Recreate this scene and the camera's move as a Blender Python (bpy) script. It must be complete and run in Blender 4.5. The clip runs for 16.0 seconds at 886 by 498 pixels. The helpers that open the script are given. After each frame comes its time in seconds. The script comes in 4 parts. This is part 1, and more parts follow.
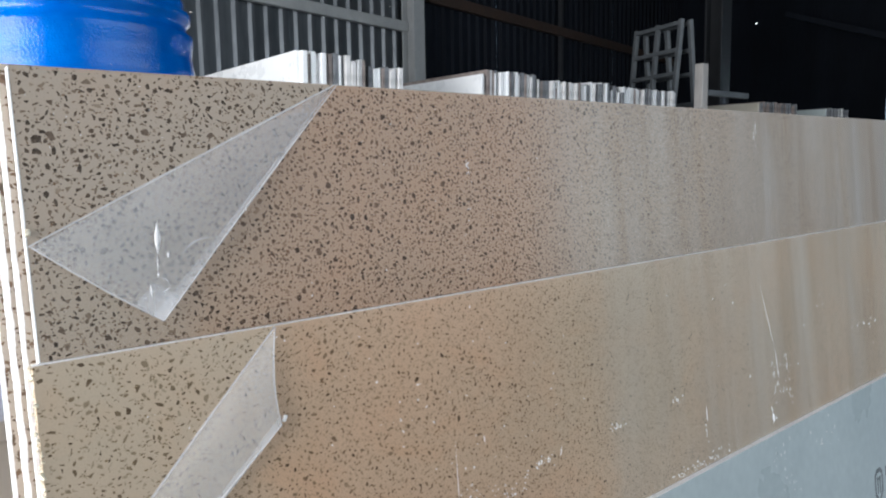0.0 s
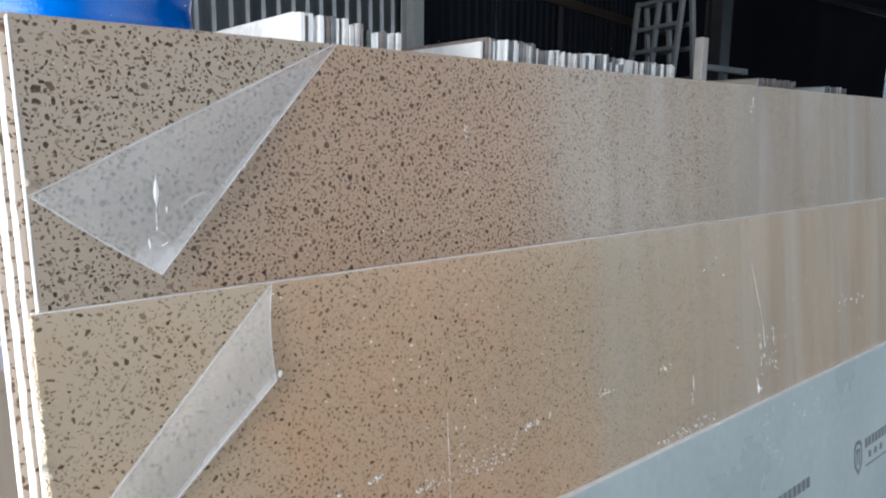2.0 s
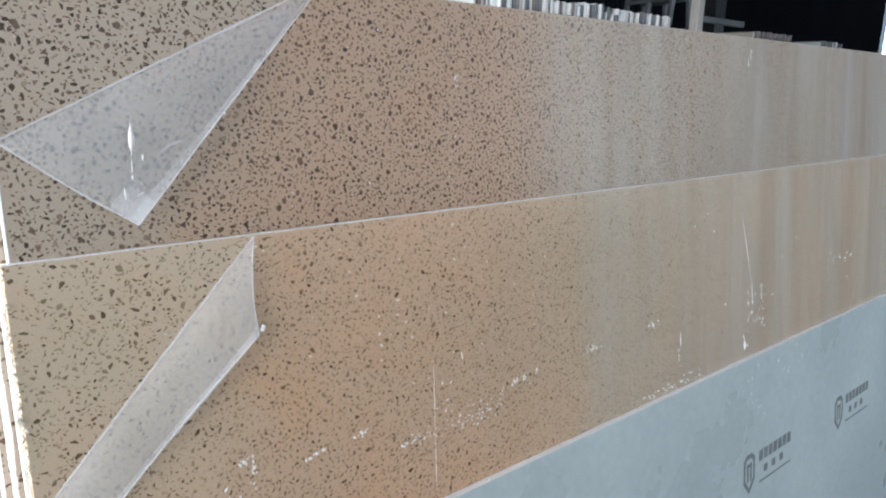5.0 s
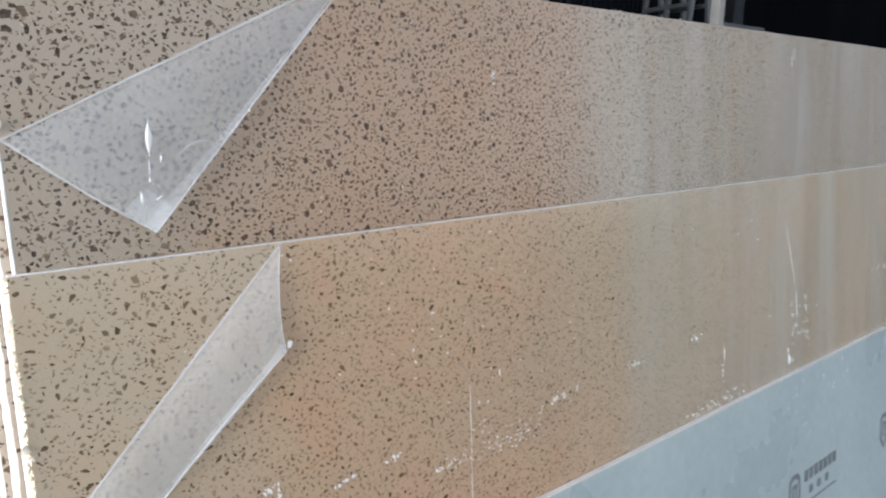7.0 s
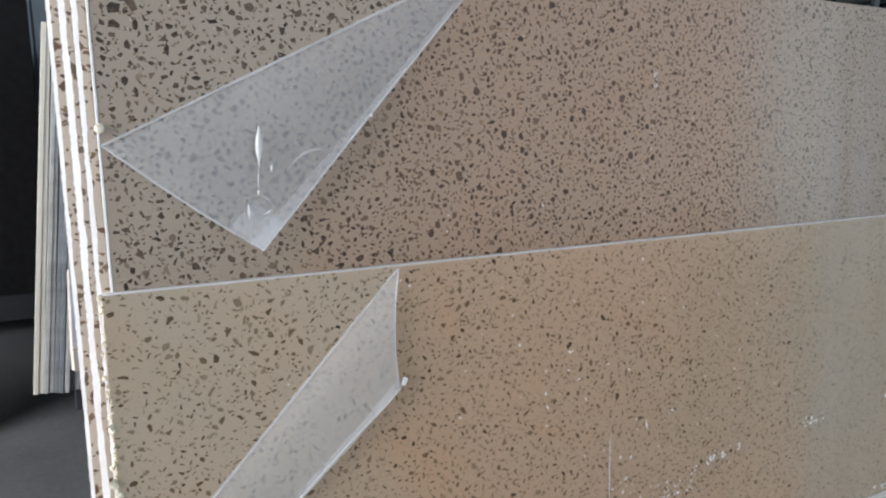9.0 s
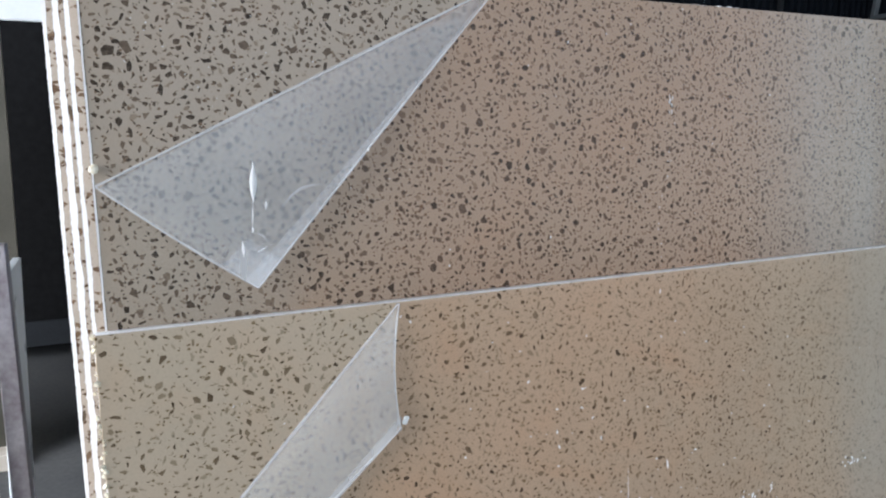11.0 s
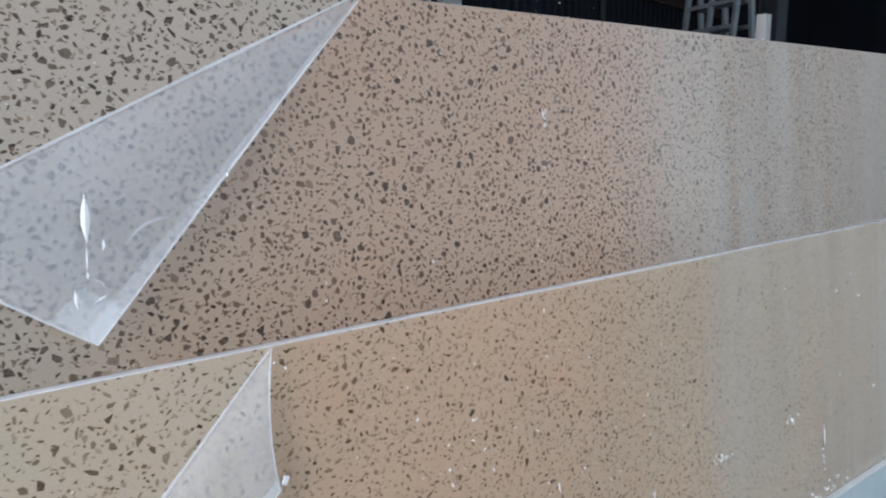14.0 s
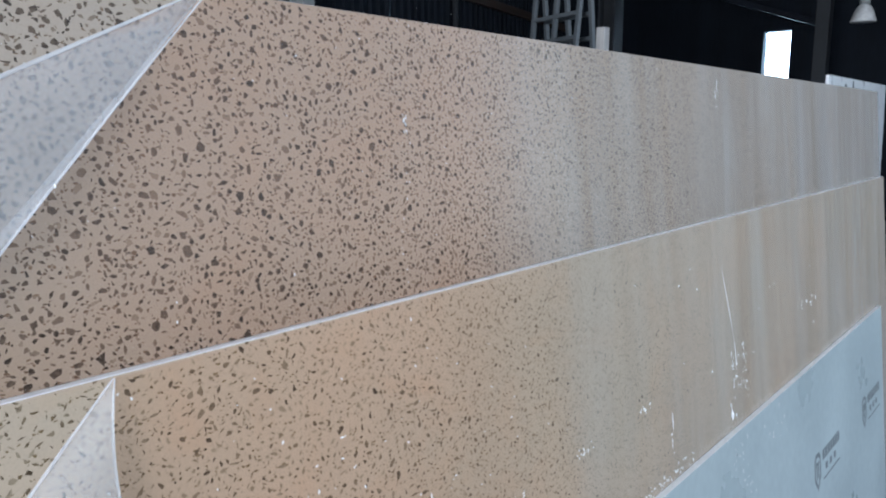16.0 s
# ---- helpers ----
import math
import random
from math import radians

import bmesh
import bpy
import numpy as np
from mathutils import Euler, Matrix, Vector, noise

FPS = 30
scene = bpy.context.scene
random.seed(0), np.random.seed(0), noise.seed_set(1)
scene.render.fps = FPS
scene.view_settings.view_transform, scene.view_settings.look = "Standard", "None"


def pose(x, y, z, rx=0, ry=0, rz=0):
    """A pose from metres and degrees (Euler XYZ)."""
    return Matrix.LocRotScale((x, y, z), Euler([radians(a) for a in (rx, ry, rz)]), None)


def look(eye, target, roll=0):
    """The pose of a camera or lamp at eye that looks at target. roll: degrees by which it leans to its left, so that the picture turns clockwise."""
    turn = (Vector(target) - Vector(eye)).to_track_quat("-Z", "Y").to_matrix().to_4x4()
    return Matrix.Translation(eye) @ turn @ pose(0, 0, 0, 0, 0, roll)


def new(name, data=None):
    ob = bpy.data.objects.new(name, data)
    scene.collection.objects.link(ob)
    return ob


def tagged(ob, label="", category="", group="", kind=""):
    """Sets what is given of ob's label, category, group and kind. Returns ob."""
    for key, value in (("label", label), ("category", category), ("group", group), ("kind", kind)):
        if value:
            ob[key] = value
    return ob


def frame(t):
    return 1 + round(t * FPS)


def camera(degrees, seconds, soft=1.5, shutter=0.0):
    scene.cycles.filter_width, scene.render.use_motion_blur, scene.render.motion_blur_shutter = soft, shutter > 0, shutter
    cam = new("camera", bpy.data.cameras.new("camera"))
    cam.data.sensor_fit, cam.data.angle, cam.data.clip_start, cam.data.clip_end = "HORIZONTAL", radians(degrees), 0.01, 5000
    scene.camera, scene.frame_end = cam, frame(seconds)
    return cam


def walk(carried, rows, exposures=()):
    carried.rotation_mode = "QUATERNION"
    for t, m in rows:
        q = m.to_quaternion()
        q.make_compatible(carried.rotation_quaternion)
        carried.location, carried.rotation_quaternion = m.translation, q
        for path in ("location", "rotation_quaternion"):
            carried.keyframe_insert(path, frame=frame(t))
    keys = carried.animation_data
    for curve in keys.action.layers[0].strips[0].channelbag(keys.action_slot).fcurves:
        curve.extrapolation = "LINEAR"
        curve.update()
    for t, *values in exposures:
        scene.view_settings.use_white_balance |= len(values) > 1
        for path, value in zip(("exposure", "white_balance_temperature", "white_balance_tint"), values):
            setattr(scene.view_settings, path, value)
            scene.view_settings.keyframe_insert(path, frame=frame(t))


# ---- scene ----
cam = camera(64.28, 16.0, 2.0, 0.4)
# seconds, place of the eye, pitch, roll, yaw
ROWS = [
    (0, -0.1179, -0.8530, 1.6286, -6.970, 0.970, -39.182),
    (0.5, -0.1200, -0.8606, 1.6278, -6.882, 1.107, -39.203),
    (1, -0.1243, -0.8637, 1.6299, -6.834, 0.992, -39.274),
    (1.5, -0.1274, -0.8602, 1.6263, -7.226, 0.313, -39.825),
    (2, -0.1276, -0.8583, 1.6195, -9.414, -0.536, -39.522),
    (2.5, -0.1257, -0.8546, 1.6190, -11.074, -1.285, -39.775),
    (3, -0.1266, -0.8465, 1.6153, -12.118, -1.743, -39.645),
    (3.5, -0.1250, -0.8430, 1.6135, -12.181, -1.624, -40.229),
    (4, -0.1198, -0.8485, 1.6214, -12.492, -1.635, -40.135),
    (4.5, -0.1151, -0.8440, 1.6209, -12.974, -1.612, -39.936),
    (4.7, -0.1125, -0.8425, 1.6198, -13.283, -1.428, -40.152),
    (6.8, -0.1003, -0.7765, 1.5965, -12.481, -1.265, -40.633),
    (7, -0.0896, -0.7617, 1.5965, -12.431, -1.004, -39.295),
    (7.5, -0.0635, -0.7289, 1.6027, -13.217, -1.173, -36.081),
    (8, -0.0480, -0.6960, 1.5968, -12.849, -1.112, -33.755),
    (8.5, -0.0293, -0.6693, 1.5976, -12.571, -2.179, -31.153),
    (9, -0.0167, -0.6588, 1.5983, -12.558, -1.295, -27.953),
    (9.2, -0.0112, -0.6570, 1.6012, -12.581, -1.016, -27.052),
    (11.3, 0.0405, -0.6658, 1.6137, -10.062, 0.434, -23.717),
    (11.5, 0.0438, -0.6687, 1.6177, -9.254, 0.800, -23.367),
    (12, 0.0546, -0.6724, 1.6183, -8.215, 0.310, -22.943),
    (12.5, 0.0616, -0.6683, 1.6138, -9.079, 0.178, -23.628),
    (13, 0.0520, -0.6338, 1.6120, -9.624, 0.178, -26.925),
    (13.5, 0.0436, -0.6100, 1.6119, -9.762, 0.475, -32.119),
    (14, 0.0432, -0.5891, 1.6160, -10.157, 0.493, -36.642),
    (14.5, 0.0339, -0.5760, 1.6173, -10.251, 0.249, -40.602),
    (15, 0.0403, -0.5698, 1.6182, -9.611, 0.505, -43.426),
    (15.5, 0.0526, -0.5682, 1.6209, -9.616, -0.008, -46.483),
    (16, 0.0547, -0.5706, 1.6170, -9.841, 0.254, -48.029),
]
EXPOSURES = [(0.0, 0.08, 6400, 11), (4.5, 0.18, 6350, 11), (7.0, 0.24, 6350, 11), (8.0, 0.05, 6350, 11), (9.0, -0.13, 6300, 11), (12.0, 0.13, 6000, 10), (14.0, 0.25, 5880, 10), (16.0, 0.36, 5780, 10)]
walk(cam, [(t, pose(x, y, z, 90 + pitch, roll, yaw)) for t, x, y, z, pitch, roll, yaw in ROWS], EXPOSURES)

# ---- light ----
world = bpy.data.worlds.new("world")
scene.world = world
world.use_nodes = True
wn = world.node_tree
sky = wn.nodes.new("ShaderNodeTexSky")
sky.sky_type, sky.sun_disc = "NISHITA", False
sky.sun_elevation, sky.sun_rotation = radians(40), radians(250)
wn.links.new(sky.outputs[0], wn.nodes["Background"].inputs[0])
wn.nodes["Background"].inputs[1].default_value = 0.12


def opening_light(name, at, aim, w, h, watts, color):
    la = bpy.data.lights.new(name, "AREA")
    la.shape, la.size, la.size_y, la.energy, la.color = "RECTANGLE", w, h, watts, color
    ob = new(name, la)
    ob.matrix_world = look(at, aim)
    return ob


# daylight through the yard door on the left and the open long side behind the camera
opening_light("door_light_left", (-3.95, 0.3, 2.1), (0, 0.3, 2.1), 4.6, 3.8, 580, (0.96, 0.98, 1.0))
opening_light("door_light_front", (4.4, -4.95, 3.4), (4.4, 0, 3.3), 9.0, 4.2, 258, (0.86, 0.94, 1.0))

# ---- materials ----
class Nodes:
    """A small node-tree writer."""

    def __init__(self, name):
        self.mat = bpy.data.materials.new(name)
        self.mat.use_nodes = True
        self.t = self.mat.node_tree
        self.b = self.t.nodes["Principled BSDF"]
        self.out = self.t.nodes["Material Output"]

    def n(self, kind, feature="", operation="", use_clamp=False, data_type="", blend_type=""):
        nd = self.t.nodes.new(kind)
        if feature:
            nd.feature = feature
        if operation:
            nd.operation = operation
        if use_clamp:
            nd.use_clamp = True
        if data_type:
            nd.data_type = data_type
        if blend_type:
            nd.blend_type = blend_type
        return nd

    def l(self, a, b):
        self.t.links.new(a, b)

    def coord(self, scale=(1, 1, 1), shift=0.0):
        tc, mp = self.n("ShaderNodeTexCoord"), self.n("ShaderNodeMapping")
        mp.inputs["Location"].default_value = (shift, 0.3 * shift, 0.7 * shift)
        mp.inputs["Scale"].default_value = scale
        self.l(tc.outputs["Object"], mp.inputs["Vector"])
        return mp.outputs["Vector"]

    def noise(self, vec, scale, detail=4, rough=0.55, dist=0.0):
        nd = self.n("ShaderNodeTexNoise")
        nd.inputs["Scale"].default_value, nd.inputs["Detail"].default_value = scale, detail
        nd.inputs["Roughness"].default_value, nd.inputs["Distortion"].default_value = rough, dist
        self.l(vec, nd.inputs["Vector"])
        return nd

    def ramp(self, fac, stops):
        nd = self.n("ShaderNodeValToRGB")
        el = nd.color_ramp.elements
        while len(el) < len(stops):
            el.new(0.5)
        for e, (p, c) in zip(el, stops):
            e.position = p
            e.color = (*c, 1) if isinstance(c, tuple) else (c, c, c, 1)
        self.l(fac, nd.inputs[0])
        return nd.outputs[0]

    def math(self, op, a, b=None, clamp=False):
        nd = self.n("ShaderNodeMath", operation=op, use_clamp=clamp)
        for i, v in enumerate((a, b)):
            if v is None:
                continue
            if isinstance(v, (int, float)):
                nd.inputs[i].default_value = v
            else:
                self.l(v, nd.inputs[i])
        return nd.outputs[0]

    def mix(self, fac, a, b, blend="MIX"):
        nd = self.n("ShaderNodeMix", data_type="RGBA", blend_type=blend)
        for i, v in ((0, fac), (6, a), (7, b)):
            if isinstance(v, (int, float)):
                nd.inputs[i].default_value = v
            elif isinstance(v, tuple):
                nd.inputs[i].default_value = (*v, 1)
            else:
                self.l(v, nd.inputs[i])
        return nd.outputs[2]

    def bump(self, height, strength=0.3, dist=0.002):
        nd = self.n("ShaderNodeBump")
        nd.inputs["Strength"].default_value, nd.inputs["Distance"].default_value = strength, dist
        self.l(height, nd.inputs["Height"])
        self.l(nd.outputs[0], self.b.inputs["Normal"])
        return nd.outputs[0]

    def dusty_sheen(self, stops, tint, shift=0.0, bands=(0.6, 1.3)):
        """Dusty haze with the film's sheen painted in: how thick it lies, by the place along the slab and in upright
        streaks and soft blotches, and its colour.
        """
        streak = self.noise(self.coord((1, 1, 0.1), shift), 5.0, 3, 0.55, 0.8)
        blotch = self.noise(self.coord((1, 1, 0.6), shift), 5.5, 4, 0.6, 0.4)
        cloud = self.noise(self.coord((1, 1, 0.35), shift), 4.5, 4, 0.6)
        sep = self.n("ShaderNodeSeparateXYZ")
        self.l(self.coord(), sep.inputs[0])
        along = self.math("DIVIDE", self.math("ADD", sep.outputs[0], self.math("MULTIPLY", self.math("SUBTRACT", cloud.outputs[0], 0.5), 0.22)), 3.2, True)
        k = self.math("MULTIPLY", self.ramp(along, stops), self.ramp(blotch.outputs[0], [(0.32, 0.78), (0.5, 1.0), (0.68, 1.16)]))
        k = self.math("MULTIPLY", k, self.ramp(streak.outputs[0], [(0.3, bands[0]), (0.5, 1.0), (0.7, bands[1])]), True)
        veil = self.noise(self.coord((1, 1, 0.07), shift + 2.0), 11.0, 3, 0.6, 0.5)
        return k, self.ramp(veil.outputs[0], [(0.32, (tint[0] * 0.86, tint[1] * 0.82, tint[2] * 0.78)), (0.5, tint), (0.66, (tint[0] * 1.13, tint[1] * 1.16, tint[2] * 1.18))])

    def set(self, color=None, rough=None, metal=None, spec=None):
        for key, v in (("Base Color", color), ("Roughness", rough), ("Metallic", metal), ("Specular IOR Level", spec)):
            if v is None:
                continue
            if isinstance(v, tuple):
                v = (*v, 1)
            if isinstance(v, (int, float)) or isinstance(v, tuple):
                self.b.inputs[key].default_value = v
            else:
                self.l(v, self.b.inputs[key])
        return self


def plain(name, a, b, rough=0.6, metal=0.0, scale=3.0, fine=60.0, bump=0.15, stretch=(1, 1, 1)):
    """A worn surface between two colours, with broad stains and fine grain."""
    m = Nodes(name)
    v = m.coord(stretch)
    big, small = m.noise(v, scale, 5, 0.6), m.noise(v, fine, 3)
    k = m.math("ADD", m.math("MULTIPLY", big.outputs[0], 0.7), m.math("MULTIPLY", small.outputs[0], 0.3))
    m.set(m.ramp(k, [(0.35, a), (0.65, b)]), m.ramp(big.outputs[0], [(0.3, rough - 0.08), (0.7, min(1.0, rough + 0.1))]), metal)
    m.bump(small.outputs[0], bump, 0.001)
    return m.mat


def quartz(name, base, base2, chips, layers, rough=0.16, seed=0.0, dusty=None):
    """Polished engineered stone: angular chips of several sizes in a fine resin ground."""
    m = Nodes(name)
    tc, mp = m.n("ShaderNodeTexCoord"), m.n("ShaderNodeMapping")
    mp.inputs["Location"].default_value = (seed, seed * 0.37, seed * 0.71)
    m.l(tc.outputs["Object"], mp.inputs["Vector"])
    v = mp.outputs["Vector"]
    wob = m.noise(v, 90, 2)
    add = m.n("ShaderNodeVectorMath", operation="MULTIPLY_ADD")
    m.l(wob.outputs["Color"], add.inputs[0])
    add.inputs[1].default_value = (0.006, 0.006, 0.006)
    m.l(v, add.inputs[2])
    v2 = add.outputs[0]
    cloud = m.noise(v, 2.2, 4)
    fine = m.noise(v, 420, 2)
    ground = m.mix(m.ramp(cloud.outputs[0], [(0.35, 0.0), (0.65, 1.0)]), base, base2)
    ground = m.mix(m.math("MULTIPLY", m.ramp(fine.outputs[0], [(0.45, 0.0), (0.75, 1.0)]), 0.22), ground, tuple(c * 0.62 for c in base))
    stain = m.noise(v, 8.0, 4, 0.6, 0.6)
    ground = m.mix(m.ramp(stain.outputs[0], [(0.5, 0.0), (0.72, 0.3)]), ground, (base2[0] * 1.02, base2[1] * 0.86, base2[2] * 0.72))
    col = ground
    for i, (scale, share, inset, stretch) in enumerate(layers):
        rot = m.n("ShaderNodeMapping")
        rot.inputs["Rotation"].default_value = (0.0, 0.5 + 1.3 * i, 0.0)
        rot.inputs["Scale"].default_value = (1.0, 1.0, stretch)
        rot.inputs["Location"].default_value = (0.31 * i, 0.17 * i, 0.53 * i)
        m.l(v2, rot.inputs["Vector"])
        edge, cell = m.n("ShaderNodeTexVoronoi", feature="DISTANCE_TO_EDGE"), m.n("ShaderNodeTexVoronoi", feature="F1")
        for nd in (edge, cell):
            nd.inputs["Scale"].default_value = scale
            nd.inputs["Randomness"].default_value = 1.0
            m.l(rot.outputs[0], nd.inputs["Vector"])
        sep = m.n("ShaderNodeSeparateColor")
        m.l(cell.outputs["Color"], sep.inputs[0])
        pick = m.math("LESS_THAN", sep.outputs[0], share)
        lim = m.math("MULTIPLY_ADD", sep.outputs[1], inset)
        lim.node.inputs[2].default_value = 0.03
        inside = m.math("MULTIPLY", m.math("SUBTRACT", edge.outputs[0], lim), 22.0, True)
        tone = m.ramp(sep.outputs[2], [(0.0, chips[0]), (0.35, chips[1]), (0.7, chips[2]), (1.0, chips[3])])
        speck = m.noise(v, 700, 1)
        tone = m.mix(m.math("MULTIPLY", speck.outputs[0], 0.5), tone, tuple(min(1, c * 1.7) for c in chips[1]))
        col = m.mix(m.math("MULTIPLY", pick, inside), col, tone)
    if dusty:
        k, tone = m.dusty_sheen(*dusty)
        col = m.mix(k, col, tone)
    m.set(col, m.ramp(cloud.outputs[0], [(0.3, rough), (0.7, rough + 0.08)]), 0.0, 0.18)
    m.bump(fine.outputs[0], 0.03, 0.0005)
    return m.mat


# dusty haze on the two front slabs, film sheen in its colour: thickness along the slab, colour, shift of the pattern
DUST_SHEEN_HIGH = ([(0.0, 0.0), (0.19, 0.02), (0.24, 0.08), (0.27, 0.38), (0.33, 0.46), (0.42, 0.55), (0.6, 0.68), (1.0, 0.76)], (0.375, 0.354, 0.332), 0.0)
DUST_SHEEN_LOW = ([(0.0, 0.0), (0.18, 0.03), (0.27, 0.1), (0.3, 0.36), (0.36, 0.48), (0.5, 0.64), (1.0, 0.74)], (0.40, 0.37, 0.328), 4.7)
BROWNS = [(0.07, 0.042, 0.026), (0.13, 0.082, 0.05), (0.20, 0.135, 0.085), (0.10, 0.082, 0.058)]
OLIVES = [(0.09, 0.062, 0.032), (0.16, 0.11, 0.058), (0.22, 0.16, 0.09), (0.12, 0.10, 0.06)]
MAT_TAN = quartz("tan_quartz", (0.405, 0.334, 0.262), (0.435, 0.346, 0.268), BROWNS, [(300, 0.09, 0.1, 1.4)], dusty=DUST_SHEEN_HIGH)
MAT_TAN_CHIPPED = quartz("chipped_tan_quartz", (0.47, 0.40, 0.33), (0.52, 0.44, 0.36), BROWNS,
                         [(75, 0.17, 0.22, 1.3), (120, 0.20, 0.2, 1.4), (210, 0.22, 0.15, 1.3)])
MAT_YELLOW = quartz("yellow_tan_quartz", (0.505, 0.418, 0.312), (0.565, 0.43, 0.31), OLIVES, [(330, 0.07, 0.1, 1.5)], seed=3.3, dusty=DUST_SHEEN_LOW)


def chip_material(name, tones, single, dusty=None):
    """Stone chips: one tone a chip, with a little mottling."""
    m = Nodes(name)
    rnd = m.n("ShaderNodeObjectInfo").outputs["Random"] if single else m.n("ShaderNodeNewGeometry").outputs["Random Per Island"]
    tone = m.ramp(rnd, tones)
    mott = m.noise(m.coord(), 260, 3)
    col = m.mix(m.ramp(mott.outputs[0], [(0.42, 0.0), (0.7, 0.4)]), tone, (0.24, 0.175, 0.12))
    col = m.mix(m.ramp(mott.outputs[0], [(0.3, 0.45), (0.45, 0.0)]), col, (0.03, 0.02, 0.014))
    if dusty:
        k, tone = m.dusty_sheen(*dusty)
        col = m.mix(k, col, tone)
    m.set(col, 0.25, 0.0, 0.12)
    return m.mat


CHIP_TONES = [(0.0, (0.026, 0.018, 0.012)), (0.25, (0.058, 0.04, 0.027)), (0.5, (0.10, 0.07, 0.048)), (0.75, (0.155, 0.112, 0.078)), (0.9, (0.24, 0.18, 0.13)), (1.0, (0.32, 0.25, 0.185))]
OLIVE_TONES = [(0.0, (0.06, 0.04, 0.023)), (0.15, (0.135, 0.095, 0.057)), (0.4, (0.225, 0.167, 0.105)), (0.7, (0.31, 0.242, 0.162)), (1.0, (0.40, 0.322, 0.226))]
MAT_CHIPS = chip_material("brown_chips", CHIP_TONES, False, DUST_SHEEN_HIGH)
MAT_CHIP = chip_material("brown_chip", CHIP_TONES, True)
MAT_CHIPS_OLIVE = chip_material("olive_chips", OLIVE_TONES, False, DUST_SHEEN_LOW)
MAT_CHIP_OLIVE = chip_material("olive_chip", OLIVE_TONES, True)


def film_material(name, milkiness, tint, rough, wrinkle, cast=(1.0, 1.0, 1.0), ior=1.24, bands=(0.8, 1.35), shift=0.0, fade=False):
    """Thin plastic film: mostly see-through, a little milky in streaks, glossier at a glancing angle; fade: its warm cast pales along the slab."""
    m = Nodes(name)
    m.t.nodes.remove(m.b)
    streak = m.noise(m.coord((1, 1, 0.13), shift), 4.2, 4, 0.62, 1.2)
    fine = m.noise(m.coord(), 130, 3)
    bump = m.n("ShaderNodeBump")
    bump.inputs["Strength"].default_value, bump.inputs["Distance"].default_value = wrinkle, 0.006
    m.l(m.math("ADD", streak.outputs[0], m.math("MULTIPLY", fine.outputs[0], 0.05)), bump.inputs["Height"])
    clear, milk, gloss, fr = m.n("ShaderNodeBsdfTransparent"), m.n("ShaderNodeBsdfDiffuse"), m.n("ShaderNodeBsdfGlossy"), m.n("ShaderNodeFresnel")
    milk.inputs["Color"].default_value = (*tint, 1)
    gloss.inputs["Roughness"].default_value = rough
    gloss.inputs["Color"].default_value = (0.93, 0.97, 1.0, 1)
    fr.inputs["IOR"].default_value = ior
    for nd in (milk, gloss, fr):
        m.l(bump.outputs[0], nd.inputs["Normal"])
    if fade:
        sep = m.n("ShaderNodeSeparateXYZ")
        m.l(m.coord(), sep.inputs[0])
        along = m.math("DIVIDE", sep.outputs[0], 3.2, True)
        m.l(m.ramp(along, [(0.0, (0.97, 0.965, 0.955)), (0.03, (0.95, 0.94, 0.925)), (0.1, cast), (0.23, cast), (0.31, (0.97, 0.935, 0.90)), (1.0, (0.97, 0.94, 0.91))]), clear.inputs["Color"])
    else:
        clear.inputs["Color"].default_value = (*cast, 1)
    k = m.math("MULTIPLY", m.ramp(streak.outputs[0], [(0.3, bands[0]), (0.5, 1.0), (0.7, bands[1])]), milkiness, True)
    a, b = m.n("ShaderNodeMixShader"), m.n("ShaderNodeMixShader")
    m.l(k, a.inputs[0])
    m.l(clear.outputs[0], a.inputs[1])
    m.l(milk.outputs[0], a.inputs[2])
    m.l(fr.outputs[0], b.inputs[0])
    m.l(a.outputs[0], b.inputs[1])
    m.l(gloss.outputs[0], b.inputs[2])
    m.l(b.outputs[0], m.out.inputs[0])
    return m.mat


MAT_FILM = film_material("protective_film", 0.02, (0.5, 0.49, 0.46), 0.26, 0.3, (0.965, 0.834, 0.757), 1.19, (0.5, 1.5), 0.0, True)
MAT_FILM_LOW = film_material("dusty_film", 0.03, (0.5, 0.48, 0.43), 0.28, 0.3, (0.965, 0.86, 0.80), 1.19, (0.5, 1.5), 4.7, True)
MAT_FLAP = film_material("peeled_film", 0.14, (0.82, 0.83, 0.84), 0.16, 0.3, (0.97, 0.98, 0.99), 1.13, (0.75, 1.3))
MAT_ADHESIVE = film_material("adhesive_film", 0.26, (0.74, 0.73, 0.72), 0.3, 0.2, (0.96, 0.965, 0.97), 1.05, (0.85, 1.2))
MAT_FLAP_LOW = film_material("clearer_peeled_film", 0.2, (0.9, 0.89, 0.85), 0.2, 0.45, (0.99, 0.985, 0.97), 1.2, (0.6, 1.5))
MAT_HEM = film_material("doubled_film", 0.26, (0.9, 0.9, 0.91), 0.2, 0.3, (0.98, 0.98, 0.99), 1.12, (0.6, 1.4))
MAT_FOLD = film_material("creased_film", 0.4, (0.95, 0.94, 0.95), 0.2, 0.2, (1, 1, 1), 1.02, (0.6, 1.3))
# film white that carries strong light and glints in its colour
MAT_BRIGHT_FILM = plain("overlit_film_white", (0.85, 0.83, 0.82), (0.94, 0.92, 0.91), 0.35, 0, 30, 200, 0.2)
MAT_PALE = plain("pale_slab_film", (0.40, 0.465, 0.47), (0.52, 0.59, 0.59), 0.3, 0, 1.8, 40, 0.05)
MAT_WHITE = plain("white_marble", (0.8, 0.82, 0.84), (0.88, 0.9, 0.91), 0.3, 0, 4, 60, 0.05)
MAT_EDGE = plain("sawn_stone_edge", (0.5, 0.5, 0.5), (0.78, 0.78, 0.78), 0.6, 0, 14, 160, 0.3)
